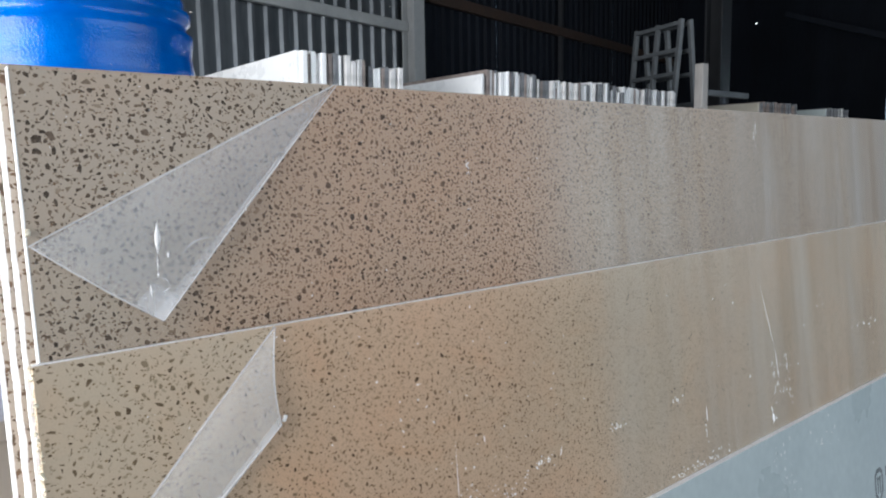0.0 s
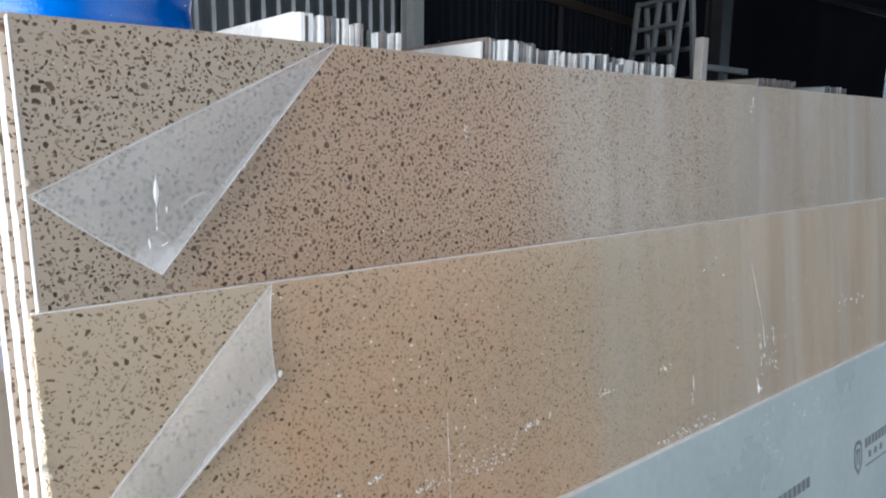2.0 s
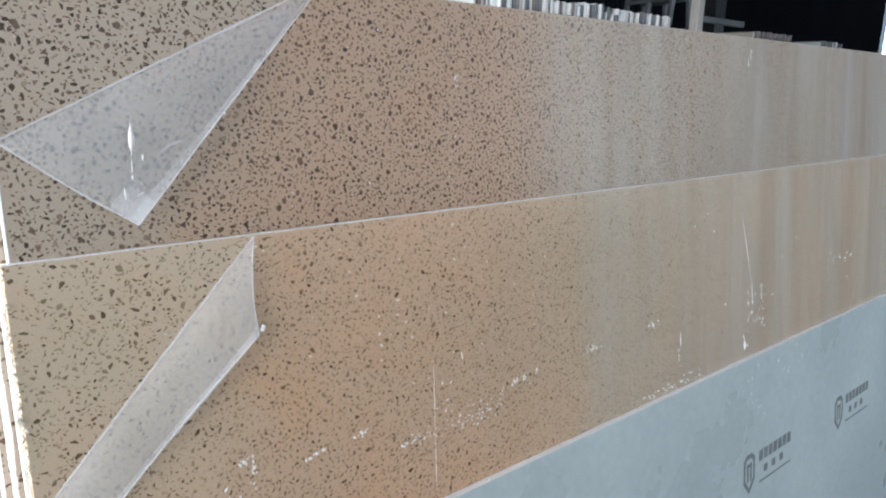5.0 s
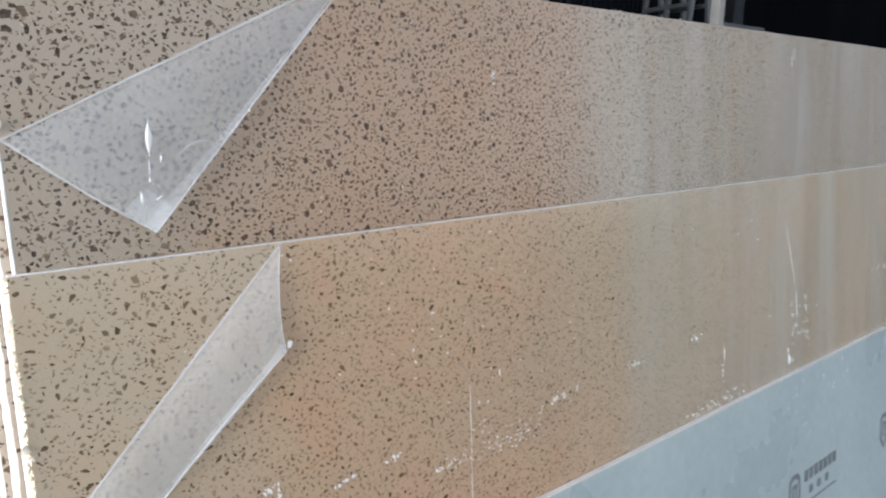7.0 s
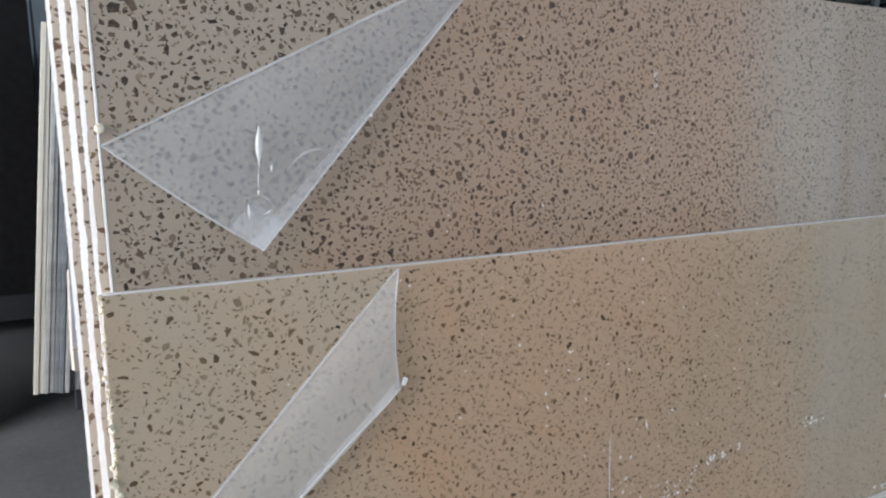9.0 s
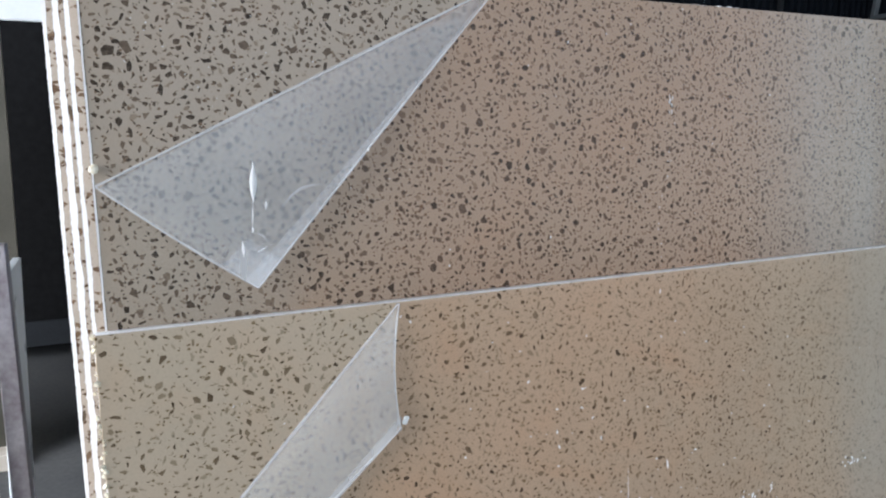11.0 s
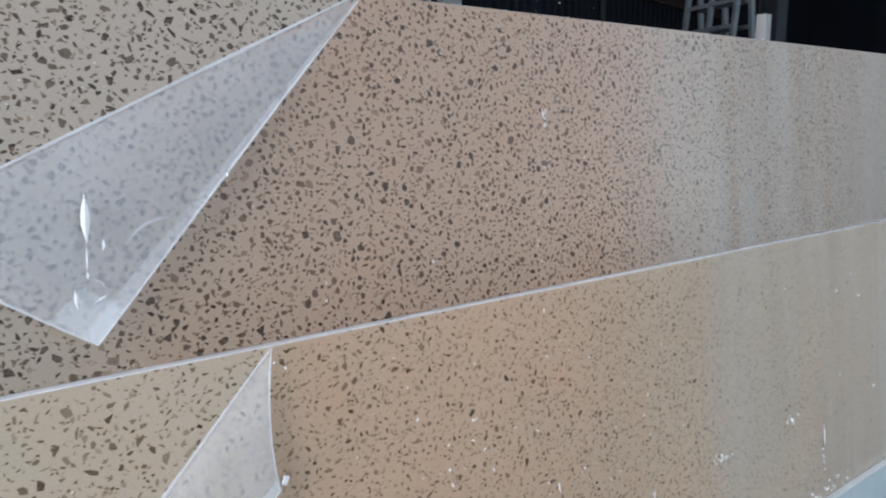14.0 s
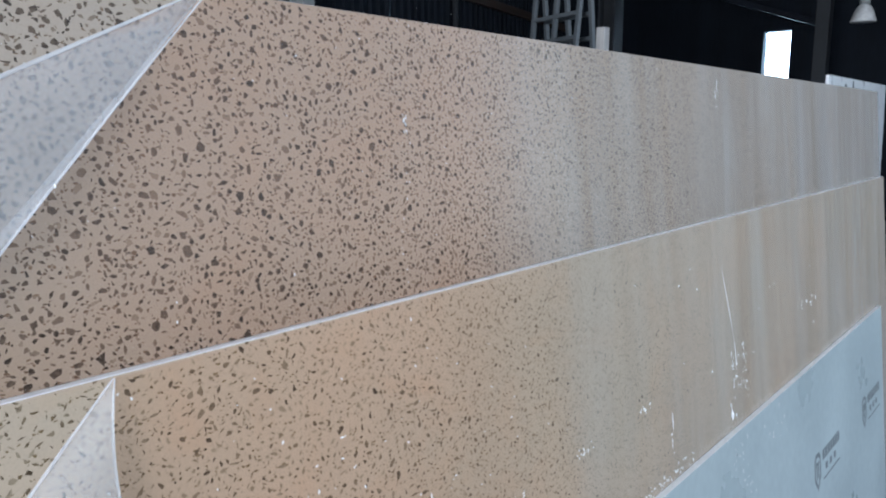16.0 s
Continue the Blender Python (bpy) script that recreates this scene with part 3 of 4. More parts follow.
def rack_base(x0, x1, y0, y1, name="slab_rack"):
    r = empty(name, pose(x0, y0, 0))
    w, d = x1 - x0, y1 - y0
    for yy in (0.25, d / 2, d - 0.25):
        part("cross_beam", box((-0.05, yy - 0.06, 0.1), (w + 0.05, yy + 0.06, 0.28), 0.005), MAT_STEEL_DARK, r)
    for xx in (0.05, w - 0.05):
        part("runner", box((xx - 0.06, 0, 0), (xx + 0.06, d, 0.1), 0.005), MAT_STEEL_DARK, r)
    return tagged(r, "dark steel rack base under standing slabs", "rack")


for x0, x1 in ((-0.02, 0.3), (1.6, 2.5), (2.95, 5.45), (6.65, 7.6), (8.2, 9.0)):
    rack_base(x0, x1, 2.65, 5.3)

# rack under the front stack
base = empty("slab_rack", pose(0, 0, 0))
for xx in (0.3, 1.6, 2.9):
    part("foot_beam", box((xx - 0.06, -0.35, 0.0), (xx + 0.06, 0.75, 0.165), 0.005), MAT_STEEL_DARK, base)
    part("upright", beam((xx, 0.02, 0.165), (xx, 0.02 + 0.155, 1.55), 0.06, 0.06), MAT_STEEL_DARK, base)
part("top_rail", beam((0.0, 0.19, 1.5), (3.2, 0.19, 1.5), 0.05, 0.05), MAT_STEEL_DARK, base)
tagged(base, "dark steel rack behind the leaning slabs", "rack")


# blue drum on a timber box behind the stack
def drum():
    d = empty("water_drum", pose(0.179, 0.455, 1.29))
    prof = [(0.135, 0.0), (0.16, 0.006), (0.17, 0.02)]
    z = 0.03
    while z < 0.62:
        k = (z - 0.005) % 0.115
        r = 0.174 - (0.007 if k > 0.095 else 0.0) - 0.0016 * math.cos(2 * math.pi * k / 0.0575)
        if z > 0.6:
            r -= 0.012
        prof.append((r, z))
        z += 0.006
    prof += [(0.14, 0.65), (0.10, 0.69), (0.05, 0.71), (0.04, 0.715)]
    part("body", lathe(prof, 72), MAT_BLUE, d, "", None, True)
    part("cap", lathe([(0.034, 0.715), (0.036, 0.72), (0.036, 0.745), (0.03, 0.75)], 32), MAT_BLUE, d, "blue cap", None, True)
    return tagged(d, "glossy blue ribbed plastic water drum behind the slabs", "drum")


drum()
crate = empty("timber_stand", pose(0.179, 0.455, 0))
for sx in (-1, 1):
    for sy in (-1, 1):
        part("leg", box((sx * 0.17 - 0.03, sy * 0.17 - 0.03, 0), (sx * 0.17 + 0.03, sy * 0.17 + 0.03, 1.26), 0.003), MAT_WOOD, crate)
part("top_board", box((-0.21, -0.21, 1.26), (0.21, 0.21, 1.29), 0.003), MAT_WOOD, crate)
tagged(crate, "rough timber stand under the blue drum", "stand")


# steel A-frame in the shade
def a_frame(x, y, w, top, foot, rungs, mat, name, label, rz=0.0):
    a = empty(name, pose(x, y, 0, 0, 0, rz))
    spread = foot
    for k in range(3):
        xx = (k - 1) * w / 2
        part("leg", beam((xx, -spread, 0), (xx, -0.05, top), 0.046, 0.04), mat, a)
        part("leg", beam((xx, spread, 0), (xx, 0.05, top), 0.046, 0.04), mat, a)
    for z in rungs:
        d = spread + (0.05 - spread) * z / top
        for sy in (-1, 1):
            part("rung", beam((-w / 2, sy * d, z), (w / 2, sy * d, z), 0.038, 0.038), mat, a)
    return tagged(a, label, "rack")


a_frame(6.09, 3.31, 0.66, 2.93, 0.33, (0.4, 1.0, 1.6, 2.15, 2.43, 2.65, 2.9), MAT_STEEL_MID, "a_frame_rack", "tall grey steel A-frame slab rack", 73)
post = part("timber_post", box((-0.045, -0.04, 0), (0.045, 0.04, 2.44), 0.006), MAT_POST, None, "", pose(5.58, 2.57, 0))
part("rail", beam((0.06, 0.0, 2.2), (0.78, 0.0, 2.2), 0.05, 0.05), MAT_STEEL_MID, post, "grey steel rail")
tagged(post, "pale squared timber post standing among the slabs", "post")


# ---- overlit film edges, print, splashes ----
def strip(parent, lo, hi, label="film edge whitened for the strong light on it"):
    """A torn, uneven strip of film along an edge; the strong light on the edge is put into its white."""
    bm = box(lo, hi)
    tall = hi[2] - lo[2] > 0.1
    if tall:
        bmesh.ops.subdivide_edges(bm, edges=[e for e in bm.edges if abs((e.verts[0].co - e.verts[1].co).z) > 0.1], cuts=700)
        for v in bm.verts:
            k = 0.9 * noise.noise(Vector((lo[0] * 900, 1.0, v.co.z * 28))) + 0.45 * noise.noise(Vector((lo[0] * 900, 5.0, v.co.z * 150))) + 0.35 * noise.noise(Vector((lo[0] * 900, 9.0, v.co.z * 520)))
            if v.co.x > (lo[0] + hi[0]) / 2:
                v.co.x += (hi[0] - lo[0]) * 0.3 * k
            else:
                v.co.x += (hi[0] - lo[0]) * 0.2 * noise.noise(Vector((3.0, lo[0] * 900, v.co.z * 300)))
    return part("overlit_film_edge", bm, MAT_BRIGHT_FILM, parent, label)


strip(middle, (0.001, -STEP + 0.0005, 0.0001), (3.188, -0.0012, 0.0009))
strip(pale, (-0.008, -2 * STEP + 0.0005, V_PALE + 0.0001), (3.0, -STEP - 0.0014, V_PALE + 0.0009))
strip(front, (0.0088, -0.0004, V_LOW + 0.02), (0.0104, TH, V_TOP - 0.002))
strip(second, (-0.002, STEP - 0.0005, V_LOW + 0.02), (0.0017, STEP + TH, V_TOP))
strip(third, (-0.0118, 2 * STEP - 0.0006, V_LOW + 0.02), (-0.0066, 2 * STEP + TH, V_TOP - 0.032))
strip(fourth, (-0.0214, 3 * STEP - 0.0005, V_LOW + 0.02), (-0.018, 3 * STEP + TH, V_TOP))

# crumbs of resin along the sawn end of the middle slab
rc = random.Random(11)
bm = bmesh.new()
for k in range(170):
    v = -rc.random() ** 0.9 * 0.62
    r = rc.uniform(0.0009, 0.003) * (1.6 if rc.random() < 0.12 else 1)
    one = bmesh.new()
    bmesh.ops.create_icosphere(one, subdivisions=1, radius=r)
    for w in one.verts:
        w.co *= rc.uniform(0.6, 1.25)
    one.transform(Matrix.Translation((rc.uniform(-0.0028, 0.0012), -STEP + rc.uniform(-0.0008, 0.004), v)))
    tmp = bpy.data.meshes.new("tmp")
    one.to_mesh(tmp)
    one.free()
    bm.from_mesh(tmp)
    bpy.data.meshes.remove(tmp)
tagged(part("resin_crumb", bm, MAT_GLUE, middle, "yellowish crumbs on the sawn edge"), kind="stuff")
bm = bmesh.new()
bmesh.ops.create_icosphere(bm, subdivisions=2, radius=0.0042)
for w in bm.verts:
    w.co *= 1 + 0.3 * noise.noise(w.co * 400)
part("resin_blob", bm, MAT_GLUE, front, "yellow resin blob", pose(0.011, -0.002, 0.142))


def flecks(spots, y, seed):
    """Dried splashes, and white glints on bare stone: small uneven flakes scattered along short runs (u0, v0, u1, v1,
    count, spread, size, upright).
    """
    rf = random.Random(seed)
    verts, faces = [], []
    for u0, v0, u1, v1, count, spread, size, tall in spots:
        for _ in range(count):
            s = rf.random()
            u, v = u0 + (u1 - u0) * s + rf.gauss(0, spread), v0 + (v1 - v0) * s + rf.gauss(0, spread)
            r = size * rf.uniform(0.35, 1.3)
            n, a0 = rf.randint(5, 7), rf.random() * 6.28
            i0 = len(verts)
            ca, sa = math.cos(a0), math.sin(a0)
            for k in range(n):
                a = 2 * math.pi * k / n
                p, q = r * rf.uniform(0.5, 1.2) * math.cos(a), r * rf.uniform(0.5, 1.2) * math.sin(a) * (0.5 if not tall else 1)
                if not tall:
                    p, q = p * ca - q * sa, p * sa + q * ca
                else:
                    p, q = p * 0.45, q * tall
                verts.append((u + p, y, v + q))
            verts.append((u, y - 0.0007, v))
            faces += [(i0 + k, i0 + (k + 1) % n, i0 + n) for k in range(n)]
    me = bpy.data.meshes.new("mesh")
    me.from_pydata(verts, [], faces)
    me.materials.append(MAT_FLECK)
    return me


low = new("dried_splash", flecks([
    (0.325, -0.319, 0.357, -0.315, 16, 0.0016, 0.003, 0), (0.405, -0.313, 0.43, -0.307, 14, 0.002, 0.0032, 0), (0.485, -0.356, 0.53, -0.345, 26, 0.0035, 0.0026, 0),
    (0.52, -0.352, 0.69, -0.354, 80, 0.007, 0.0024, 0), (0.56, -0.31, 0.67, -0.345, 34, 0.013, 0.0022, 0), (0.69, -0.35, 0.715, -0.318, 12, 0.004, 0.0022, 0), (0.732, -0.314, 0.768, -0.312, 16, 0.0025, 0.0034, 0),
    (0.794, -0.312, 0.801, -0.298, 7, 0.001, 0.0026, 0), (0.228, -0.298, 0.246, -0.288, 12, 0.002, 0.0034, 0), (0.247, -0.291, 0.25, -0.316, 12, 0.0012, 0.0032, 0), (0.2, -0.33, 0.25, -0.335, 8, 0.006, 0.003, 0),
], -STEP - 0.0012, 3))
far_marks = new("dried_splash", flecks([
    (1.645, -0.29, 1.663, -0.42, 20, 0.006, 0.0028, 2.2), (1.575, -0.29, 1.585, -0.40, 14, 0.004, 0.0024, 2.2), (1.59, -0.33, 1.63, -0.40, 16, 0.012, 0.003, 1.8), (1.558, -0.40, 1.562, -0.425, 4, 0.002, 0.004, 1.6),
    (1.266, -0.37, 1.262, -0.415, 7, 0.002, 0.0034, 1.6), (0.925, -0.302, 0.985, -0.30, 14, 0.005, 0.0036, 0), (1.145, -0.30, 1.18, -0.298, 14, 0.005, 0.0034, 0), (2.05, -0.292, 2.25, -0.296, 12, 0.01, 0.005, 0),
    (1.14, -0.455, 1.36, -0.453, 60, 0.006, 0.0035, 0), (0.30, -0.03, 0.85, -0.28, 44, 0.08, 0.0021, 0), (0.32, -0.14, 0.7, -0.25, 22, 0.045, 0.0027, 0), (1.0, -0.1, 2.2, -0.3, 16, 0.07, 0.0035, 0),
], -STEP - 0.0012, 5))
low.parent = film_2
far_marks.parent = film_2
tagged(far_marks, "dried white splashes and scuffs on the film", kind="stuff")
tagged(low, "dried white splashes and scuffs on the film", kind="stuff")
high = new("dried_splash", flecks([(0.645, 0.213, 0.645, 0.187, 7, 0.002, 0.002, 2.0), (0.64, 0.2, 0.63, 0.02, 12, 0.006, 0.0009, 2.0), (0.3, 0.3, 2.5, 0.05, 40, 0.08, 0.0014, 0), (1.588, 0.303, 1.598, 0.237, 6, 0.006, 0.003, 2.0), (0.4, 0.31, 0.9, 0.02, 30, 0.06, 0.0011, 0)], -0.0012, 4))
high.parent = film_1
tagged(high, "dried white splashes on the film", kind="stuff")
bits = new("dried_splash", flecks([(0.05, -0.04, 0.25, -0.2, 8, 0.03, 0.0016, 0)], -STEP - 0.0002, 8))
bits.parent = middle
tagged(bits, kind="stuff")
# sparkle of the bare corner, set as white flakes
glints = new("white_glint", flecks([(0.02, 0.31, 0.30, 0.20, 60, 0.05, 0.0009, 0)], -0.0002, 12))
glints.parent = front
tagged(glints, "tiny white flakes painted in for the sparkle of the stone", kind="stuff")
pale_bits = new("dried_splash", flecks([(1.55, -0.50, 1.63, -0.66, 26, 0.03, 0.0045, 1.1), (1.7, -0.52, 1.9, -0.55, 10, 0.02, 0.006, 0)], -2 * STEP - 0.0004, 9))
pale_bits.parent = pale
tagged(pale_bits, "white smears on the printed film", kind="stuff")
# scratches and scuffs on the lower film, set with the same white ridge
for u, v, u2, v2, r in ((0.56, -0.228, 0.556, -0.36, 0.0006), (0.556, -0.35, 0.553, -0.455, 0.0006), (1.54, -0.10, 1.593, -0.27, 0.0009), (1.592, -0.26, 1.603, -0.345, 0.001), (1.269, -0.333, 1.27, -0.375, 0.0016), (1.562, -0.418, 1.563, -0.447, 0.0055), (0.619, -0.232, 0.621, -0.247, 0.0012)):
    wrinkle(u, v, u2, v2, r, -STEP - 0.0013, film_2)
# grit and crumbs along the upper edges
def edge_grit(u0, u1, y0, y1, v, count, size, seed):
    rg = random.Random(seed)
    verts, faces = [], []
    for _ in range(count):
        r, u, y = size * rg.uniform(0.4, 1.3), rg.uniform(u0, u1), rg.uniform(y0, y1)
        i0, n = len(verts), 6
        for k in range(n):
            a = 6.283 * k / n
            verts.append((u + r * rg.uniform(0.6, 1.3) * math.cos(a), y + 0.6 * r * math.sin(a), v))
        verts.append((u, y, v + r * rg.uniform(0.5, 1.1)))
        faces += [(i0 + k, i0 + (k + 1) % n, i0 + n) for k in range(n)]
    me = bpy.data.meshes.new("grit")
    me.from_pydata(verts, [], faces)
    me.materials.append(MAT_FLECK)
    return me


for owner, args in ((front, (0.4, 3.1, 0.001, TH - 0.001, V_TOP, 70, 0.0026, 31)), (middle, (0.1, 3.1, -STEP + 0.001, -0.002, 0.0009, 90, 0.0017, 32)), (pale, (0.3, 2.9, -2 * STEP + 0.001, -STEP - 0.002, V_PALE + 0.0009, 80, 0.003, 33))):
    ob = new("edge_grit", edge_grit(*args))
    ob.parent = owner
    tagged(ob, "white stone grit on the edge", kind="stuff")
# white chip stuck at the film tip
bm = box((-0.0028, -0.0015, -0.0045), (0.0028, 0.0015, 0.0045), 0.001)
part("stuck_chip", bm, MAT_FLECK, middle, "white stone splinter", pose(0.277, -STEP - 0.006, -0.121, 10, 20, 5))


def printed_mark(u):
    """A shield and three lines of plain bars."""
    y = -2 * STEP - 0.0004
    outer = [(0, -0.015), (0.0, -0.075), (0.03, -0.11), (0.06, -0.075), (0.06, -0.015), (0.045, 0.0), (0.015, 0.0)]
    bm = bmesh.new()
    n = len(outer)
    a = [bm.verts.new((u + p, y, -0.722 + q)) for p, q in outer]
    c = [bm.verts.new((u + 0.03 + (p - 0.03) * 0.68, y, -0.722 - 0.05 + (q + 0.05) * 0.74)) for p, q in outer]
    for k in range(n):
        bm.faces.new((a[k], a[(k + 1) % n], c[(k + 1) % n], c[k]))
    part("printed_shield", bm, MAT_INK, pale, "dark printed shield")
    bars = [(0.018, -0.075, 0.008, 0.05), (0.034, -0.075, 0.008, 0.05), (0.016, -0.035, 0.028, 0.007)]
    bars += [(0.082 + k * 0.027, -0.038, 0.021, 0.03) for k in range(7)]
    bars += [(0.11 + k * 0.045, -0.075, 0.02, 0.02) for k in range(3)]
    bars += [(0.085, -0.098, 0.18, 0.005)]
    for p, q, w, h in bars:
        part("printed_bar", box((u + p, y - 0.0002, -0.722 + q), (u + p + w, y + 0.0002, -0.722 + q + h)), MAT_INK, pale)


for u in (0.975, 1.541, 2.107, 2.673):
    printed_mark(u)

# ---- things beside and beyond ----
# beige wrapped slab standing on the floor behind, to the side of the stack
bm = bmesh.new()
prof = [(-1.25, 0.0), (0.0, 0.0), (0.045, 1.88), (0.04, 1.93), (0.015, 1.965), (-0.03, 1.98), (-1.2, 1.98)]
fa = [bm.verts.new((x, 0, z)) for x, z in prof]
fb = [bm.verts.new((x, 0.03, z)) for x, z in prof]
bm.faces.new(fa)
bm.faces.new(fb[::-1])
for k in range(len(prof)):
    bm.faces.new((fa[k], fb[k], fb[(k + 1) % len(prof)], fa[(k + 1) % len(prof)]))
bmesh.ops.recalc_face_normals(bm, faces=bm.faces[:])
s = part("stone_slab", bm, MAT_BEIGE_SHADED, None, "", pose(-0.46, 2.95, 0.08, -2.5))
tagged(s, "beige slab with rounded corner, coloured dark for the shade it leans in", "stone slab", "slabs at the side", "thing")
r = part("timber_bearer", box((-1.2, -0.1, 0), (0.0, 0.2, 0.08), 0.004), MAT_WOOD, None, "", pose(-0.52, 2.95, 0))
tagged(r, "timber bearer under the leaning beige slab", "timber")
for k in range(3):
    s = part("stone_slab", box((-1.3, 0, 0), (0.55, 0.028, 1.87), 0.002), MAT_BLACK, None, "", pose(-0.7, 4.42 + 0.035 * k, 0.28, -1.5))
    tagged(s, "dark stone slab against the wall, blackened for the shade of the corner", "stone slab", "slabs at the side", "thing")
rack_base(-2.0, -0.1, 4.36, 4.75)
p = part("package", box((-0.55, -0.04, 0), (0.55, 0.16, 0.2), 0.02, 3), MAT_WHITE, None, "", pose(-0.75, 4.5, 2.15, 0, 0, 0))
tagged(p, "white wrapped package lying on the dark slabs", "package")

# mauve steel rack end
m_r = empty("small_rack", pose(-0.25, 1.15, 0))
part("post", beam((0.0, 0, 0), (0.012, 0, 1.32), 0.04, 0.04), MAT_PINK, m_r)
part("post", beam((-0.33, 0, 0), (-0.30, 0, 1.32), 0.04, 0.04), MAT_PINK, m_r)
part("brace", beam((-0.02, -0.06, 0.0), (-0.085, -0.02, 1.24), 0.045, 0.03), MAT_PINK, m_r)
for z in (0.2, 1.13, 1.305):
    part("rail", beam((-0.32, 0, z), (0.01, 0, z), 0.035, 0.035), MAT_PINK, m_r)
tagged(m_r, "scuffed mauve-grey painted steel rack with highlights in its colour", "rack")
s = part("stone_slab", box((0, 0, 0), (0.02, 0.3, 1.2), 0.002), MAT_WHITE, None, "", pose(-0.315, 1.24, 0.02, 0, 2.5, 0))
tagged(s, "white slab standing in the mauve rack", "stone slab", "slabs at the side", "thing")

# pale boards beyond the far end
for k in range(5):
    s = part("stone_slab", box((0, 0, 0), (2.4, 0.03, 1.78), 0.002), MAT_PALE if k else MAT_WHITE, None, "", pose(7.15 + 0.19 * k, 1.12 + 0.04 * k, 0.28, -2))
    tagged(s, "pale bluish slab standing beyond the stack", "stone slab", "slabs beyond the stack", "thing")
    if k == 0:
        for x0, x1, z0, z1 in ((0.55, 0.62, 1.5, 1.72), (0.85, 0.9, 1.55, 1.76), (0.9, 1.9, 1.55, 1.6), (1.2, 1.35, 1.2, 1.42)):
            part("dark_tape", box((x0, -0.003, z0), (x1, -0.0005, z1), 0.001), MAT_INK, s, "dark tape strip")
rack_base(7.05, 10.4, 1.0, 1.45)


def high_bay_lamp(x, y, z):
    la = empty("hanging_lamp", pose(x, y, z))
    part("shade", lathe([(0.165, 0.0), (0.17, 0.01), (0.12, 0.16), (0.085, 0.22), (0.05, 0.25)], 32), MAT_EDGE, la, "white conical shade", None, True)
    part("housing", lathe([(0.07, 0.25), (0.07, 0.42), (0.04, 0.45)], 24), MAT_STEEL, la, "", None, True)
    part("cable", beam((0, 0, 0.45), (0, 0, TOP_Z - z), 0.012, 0.012, bevel=0), MAT_STEEL_DARK, la)
    return tagged(la, "unlit lamp with white shade hanging from the roof", "lamp")


high_bay_lamp(12.0, 2.0, 3.08)
bm = beam((12.9, 2.75, 0), (12.9, 2.75, TOP_Z), 0.2, 0.2)
tagged(part("steel_post", bm, MAT_STEEL_DARK, None), "dark steel post near the end wall", "post")
tagged(part("roof_brace", beam((12.9, 2.75, 3.2), (12.6, 5.2, 4.1), 0.09, 0.09), MAT_SHEET_SHADED, None), "dark steel roof brace", "brace", kind="structure")

# daylight through nail holes in the sheets
hole_me = mesh_of(lathe([(0.003, 0.0), (0.011, 0.002), (0.011, 0.006), (0.003, 0.008)], 10), glow("nail_hole_daylight", (0.9, 0.95, 1.0), 5))
for p, rz in (((13.66, 8.10, 4.55), 0), ((13.98, 6.44, 4.29), 90), ((13.98, 2.95, 3.04), 90)):
    ob = new("nail_hole", hole_me)
    ob.matrix_basis = pose(*p, 90, 0, rz)
    tagged(ob, "nail hole in the sheet wall, bright with daylight", "hole", kind="structure")

# ---- stone chips set in the two front slabs ----
def chip_shapes(u0, u1, v0, v1, density, median, spread, biggest, slim, seed, clump=0.0, stout=1.0):
    """Convex splinters that do not overlap: centre, size and outline of each."""
    rs = random.Random(seed)
    cell, grid, out = 0.02, {}, []
    want = int((u1 - u0) * (v1 - v0) * density)
    for _ in range(want):
        size = min(biggest, median * math.exp(rs.gauss(0, spread)))
        for _try in range(5):
            u, v = rs.uniform(u0 + size * 0.5, u1 - size * 0.5), rs.uniform(v0 + size * 0.5, v1 - size * 0.5)
            gi, gj = int(u / cell), int(math.floor(v / cell))
            if noise.noise(Vector((u * 34, seed, v * 34))) * clump > rs.random() - 0.35:
                continue
            near = [q for a in (-1, 0, 1) for c in (-1, 0, 1) for q in grid.get((gi + a, gj + c), ())]
            if all((u - q[0]) ** 2 + (v - q[1]) ** 2 > (0.4 * (size + q[2])) ** 2 for q in near):
                break
        else:
            continue
        grid.setdefault((gi, gj), []).append((u, v, size))
        n = rs.choice((3, 4, 4, 5, 5, 6))
        turn, flat = rs.random() * math.pi, rs.uniform(slim, stout)
        angs = sorted(2 * math.pi * (k + rs.uniform(-0.38, 0.38)) / n for k in range(n))
        pts = []
        for a in angs:
            r = size * 0.5 * rs.uniform(0.74, 1.18)
            p, q = r * math.cos(a), r * math.sin(a) * flat
            pts.append((p * math.cos(turn) - q * math.sin(turn), p * math.sin(turn) + q * math.cos(turn)))
        out.append((u, v, pts))
    return out


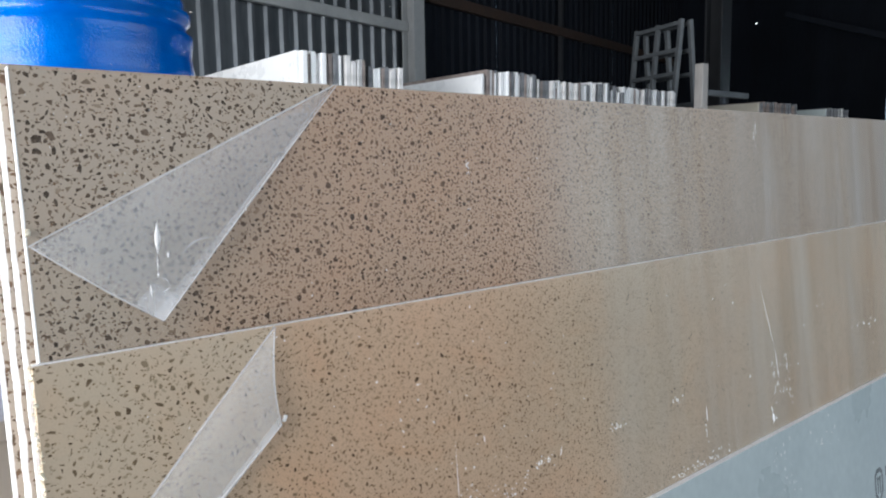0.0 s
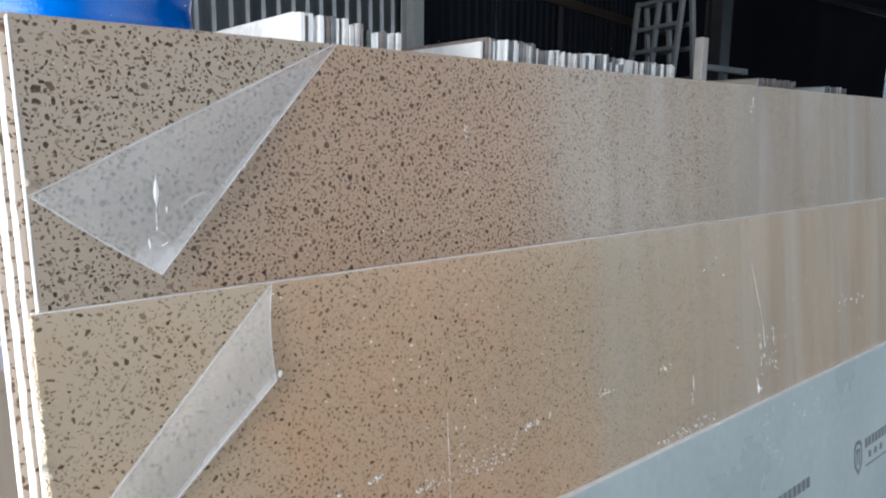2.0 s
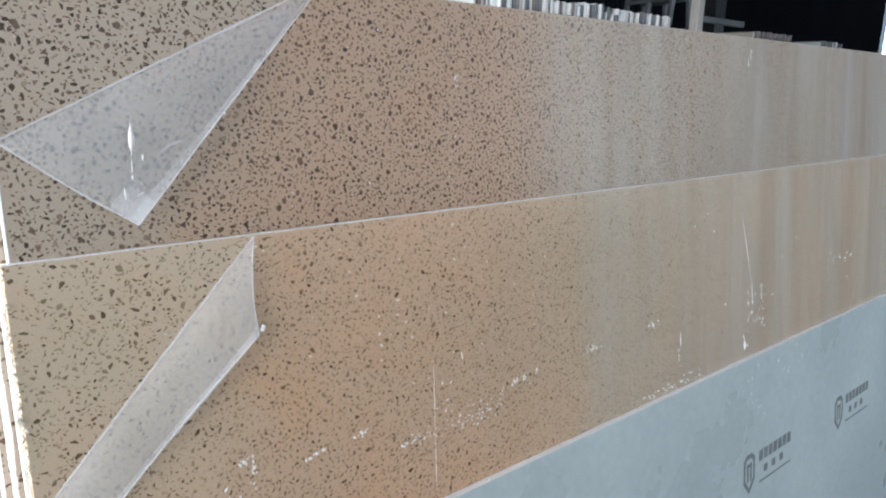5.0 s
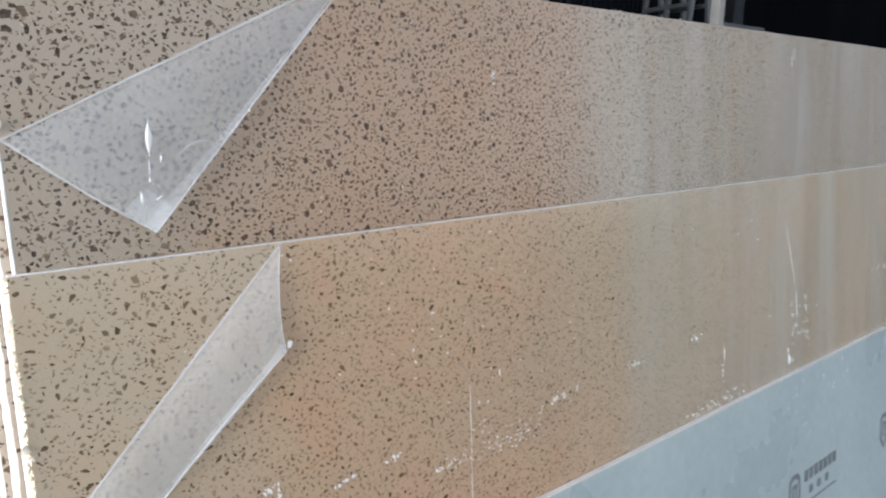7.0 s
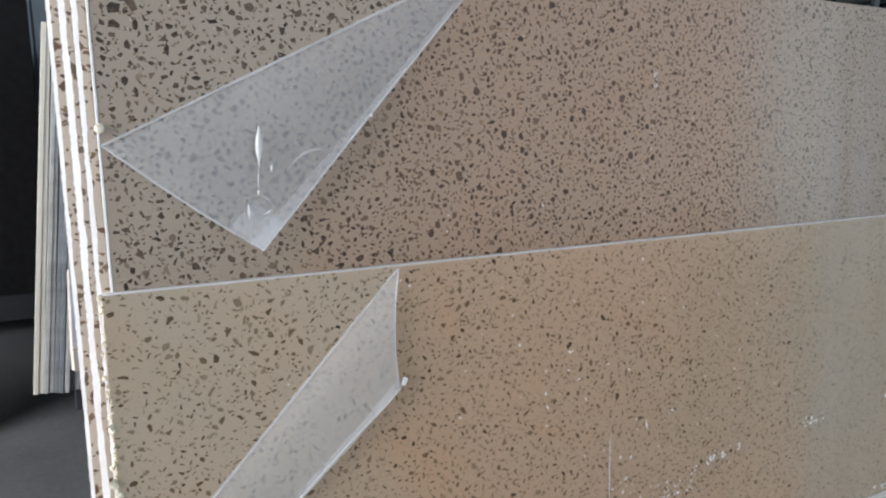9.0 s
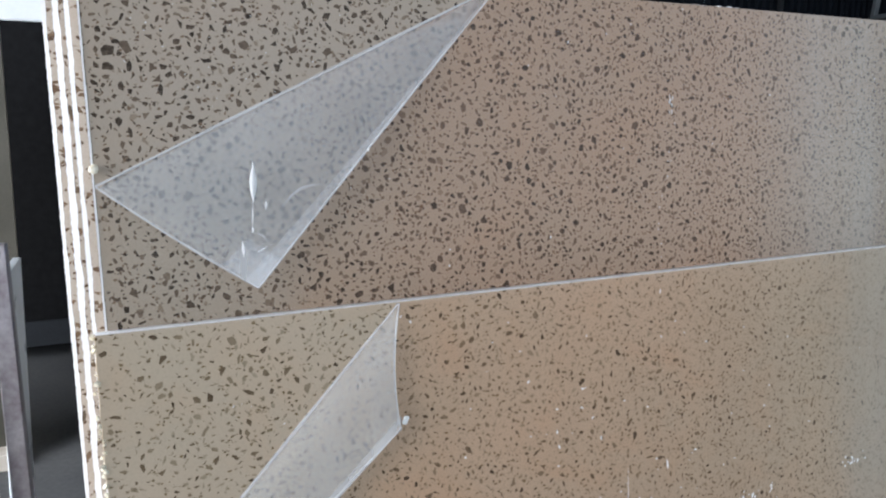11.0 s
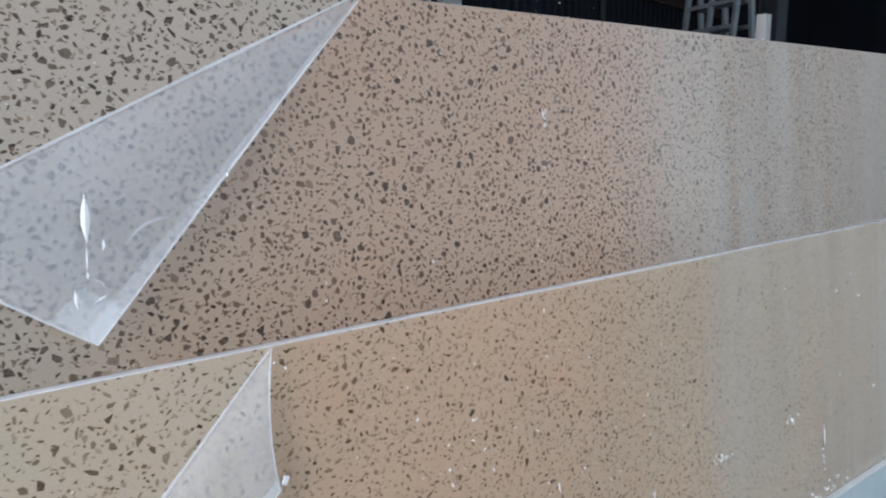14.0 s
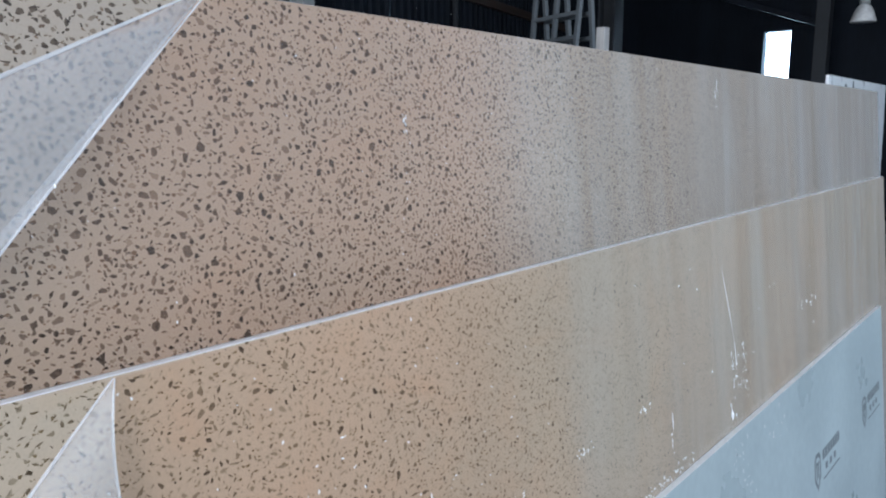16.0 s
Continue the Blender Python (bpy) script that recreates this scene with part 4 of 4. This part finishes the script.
def set_chips(shapes, y, parent, mat_all, mat_one, pick, label):
    """The chips that pick() chooses become objects of their own, the rest one mesh. Each lies a hair proud, with a bevelled rim."""
    verts, faces, single = [], [], 0
    for u, v, pts in shapes:
        n = len(pts)
        ring = [(p, 0.0, q) for p, q in pts] + [(p * 0.93, -0.00012, q * 0.93) for p, q in pts]
        fs = [tuple(range(n, 2 * n))] + [(k, (k + 1) % n, n + (k + 1) % n, n + k) for k in range(n)]
        if single < 300 and pick(u, v):
            single += 1
            me = bpy.data.meshes.new("chip")
            me.from_pydata(ring, [], fs)
            me.materials.append(mat_one)
            ob = new("chip", me)
            ob.parent = parent
            ob.location = (u, y, v)
            continue
        i0 = len(verts)
        verts += [(u + p, y + h, v + q) for p, h, q in ring]
        faces += [tuple(i0 + k for k in f) for f in fs]
    me = bpy.data.meshes.new("chips")
    me.from_pydata(verts, [], faces)
    me.materials.append(mat_all)
    ob = new("chip_inlay", me)
    ob.parent = parent
    return tagged(ob, label, kind="stuff")


set_chips(chip_shapes(0.0115, 3.19, -0.004, V_TOP - 0.001, 21500, 0.0066, 0.29, 0.0125, 0.3, 21, 0.25, 0.9), -0.00002, front, MAT_CHIPS, MAT_CHIP,
          lambda u, v: u < 0.24 and v > 0.13, "brown angular stone chips")
set_chips(chip_shapes(0.002, 3.18, V_PALE - 0.01, -0.001, 15500, 0.0062, 0.3, 0.0115, 0.18, 22, 0.5, 0.7), -STEP - 0.00002, middle, MAT_CHIPS_OLIVE, MAT_CHIP_OLIVE,
          lambda u, v: u < 0.2 and v > -0.2, "olive brown stone splinters")
# the finest grains between the chips
set_chips(chip_shapes(0.0115, 1.3, -0.004, V_TOP - 0.001, 7500, 0.0027, 0.25, 0.004, 0.35, 23, 0.4, 0.95), 0.00004, front, MAT_CHIPS, MAT_CHIP,
          lambda u, v: False, "fine brown stone grains")
set_chips(chip_shapes(0.002, 1.1, V_PALE - 0.01, -0.001, 4000, 0.0027, 0.25, 0.004, 0.2, 24, 0.4, 0.7), -STEP + 0.00004, middle, MAT_CHIPS_OLIVE, MAT_CHIP_OLIVE,
          lambda u, v: False, "fine olive stone grains")
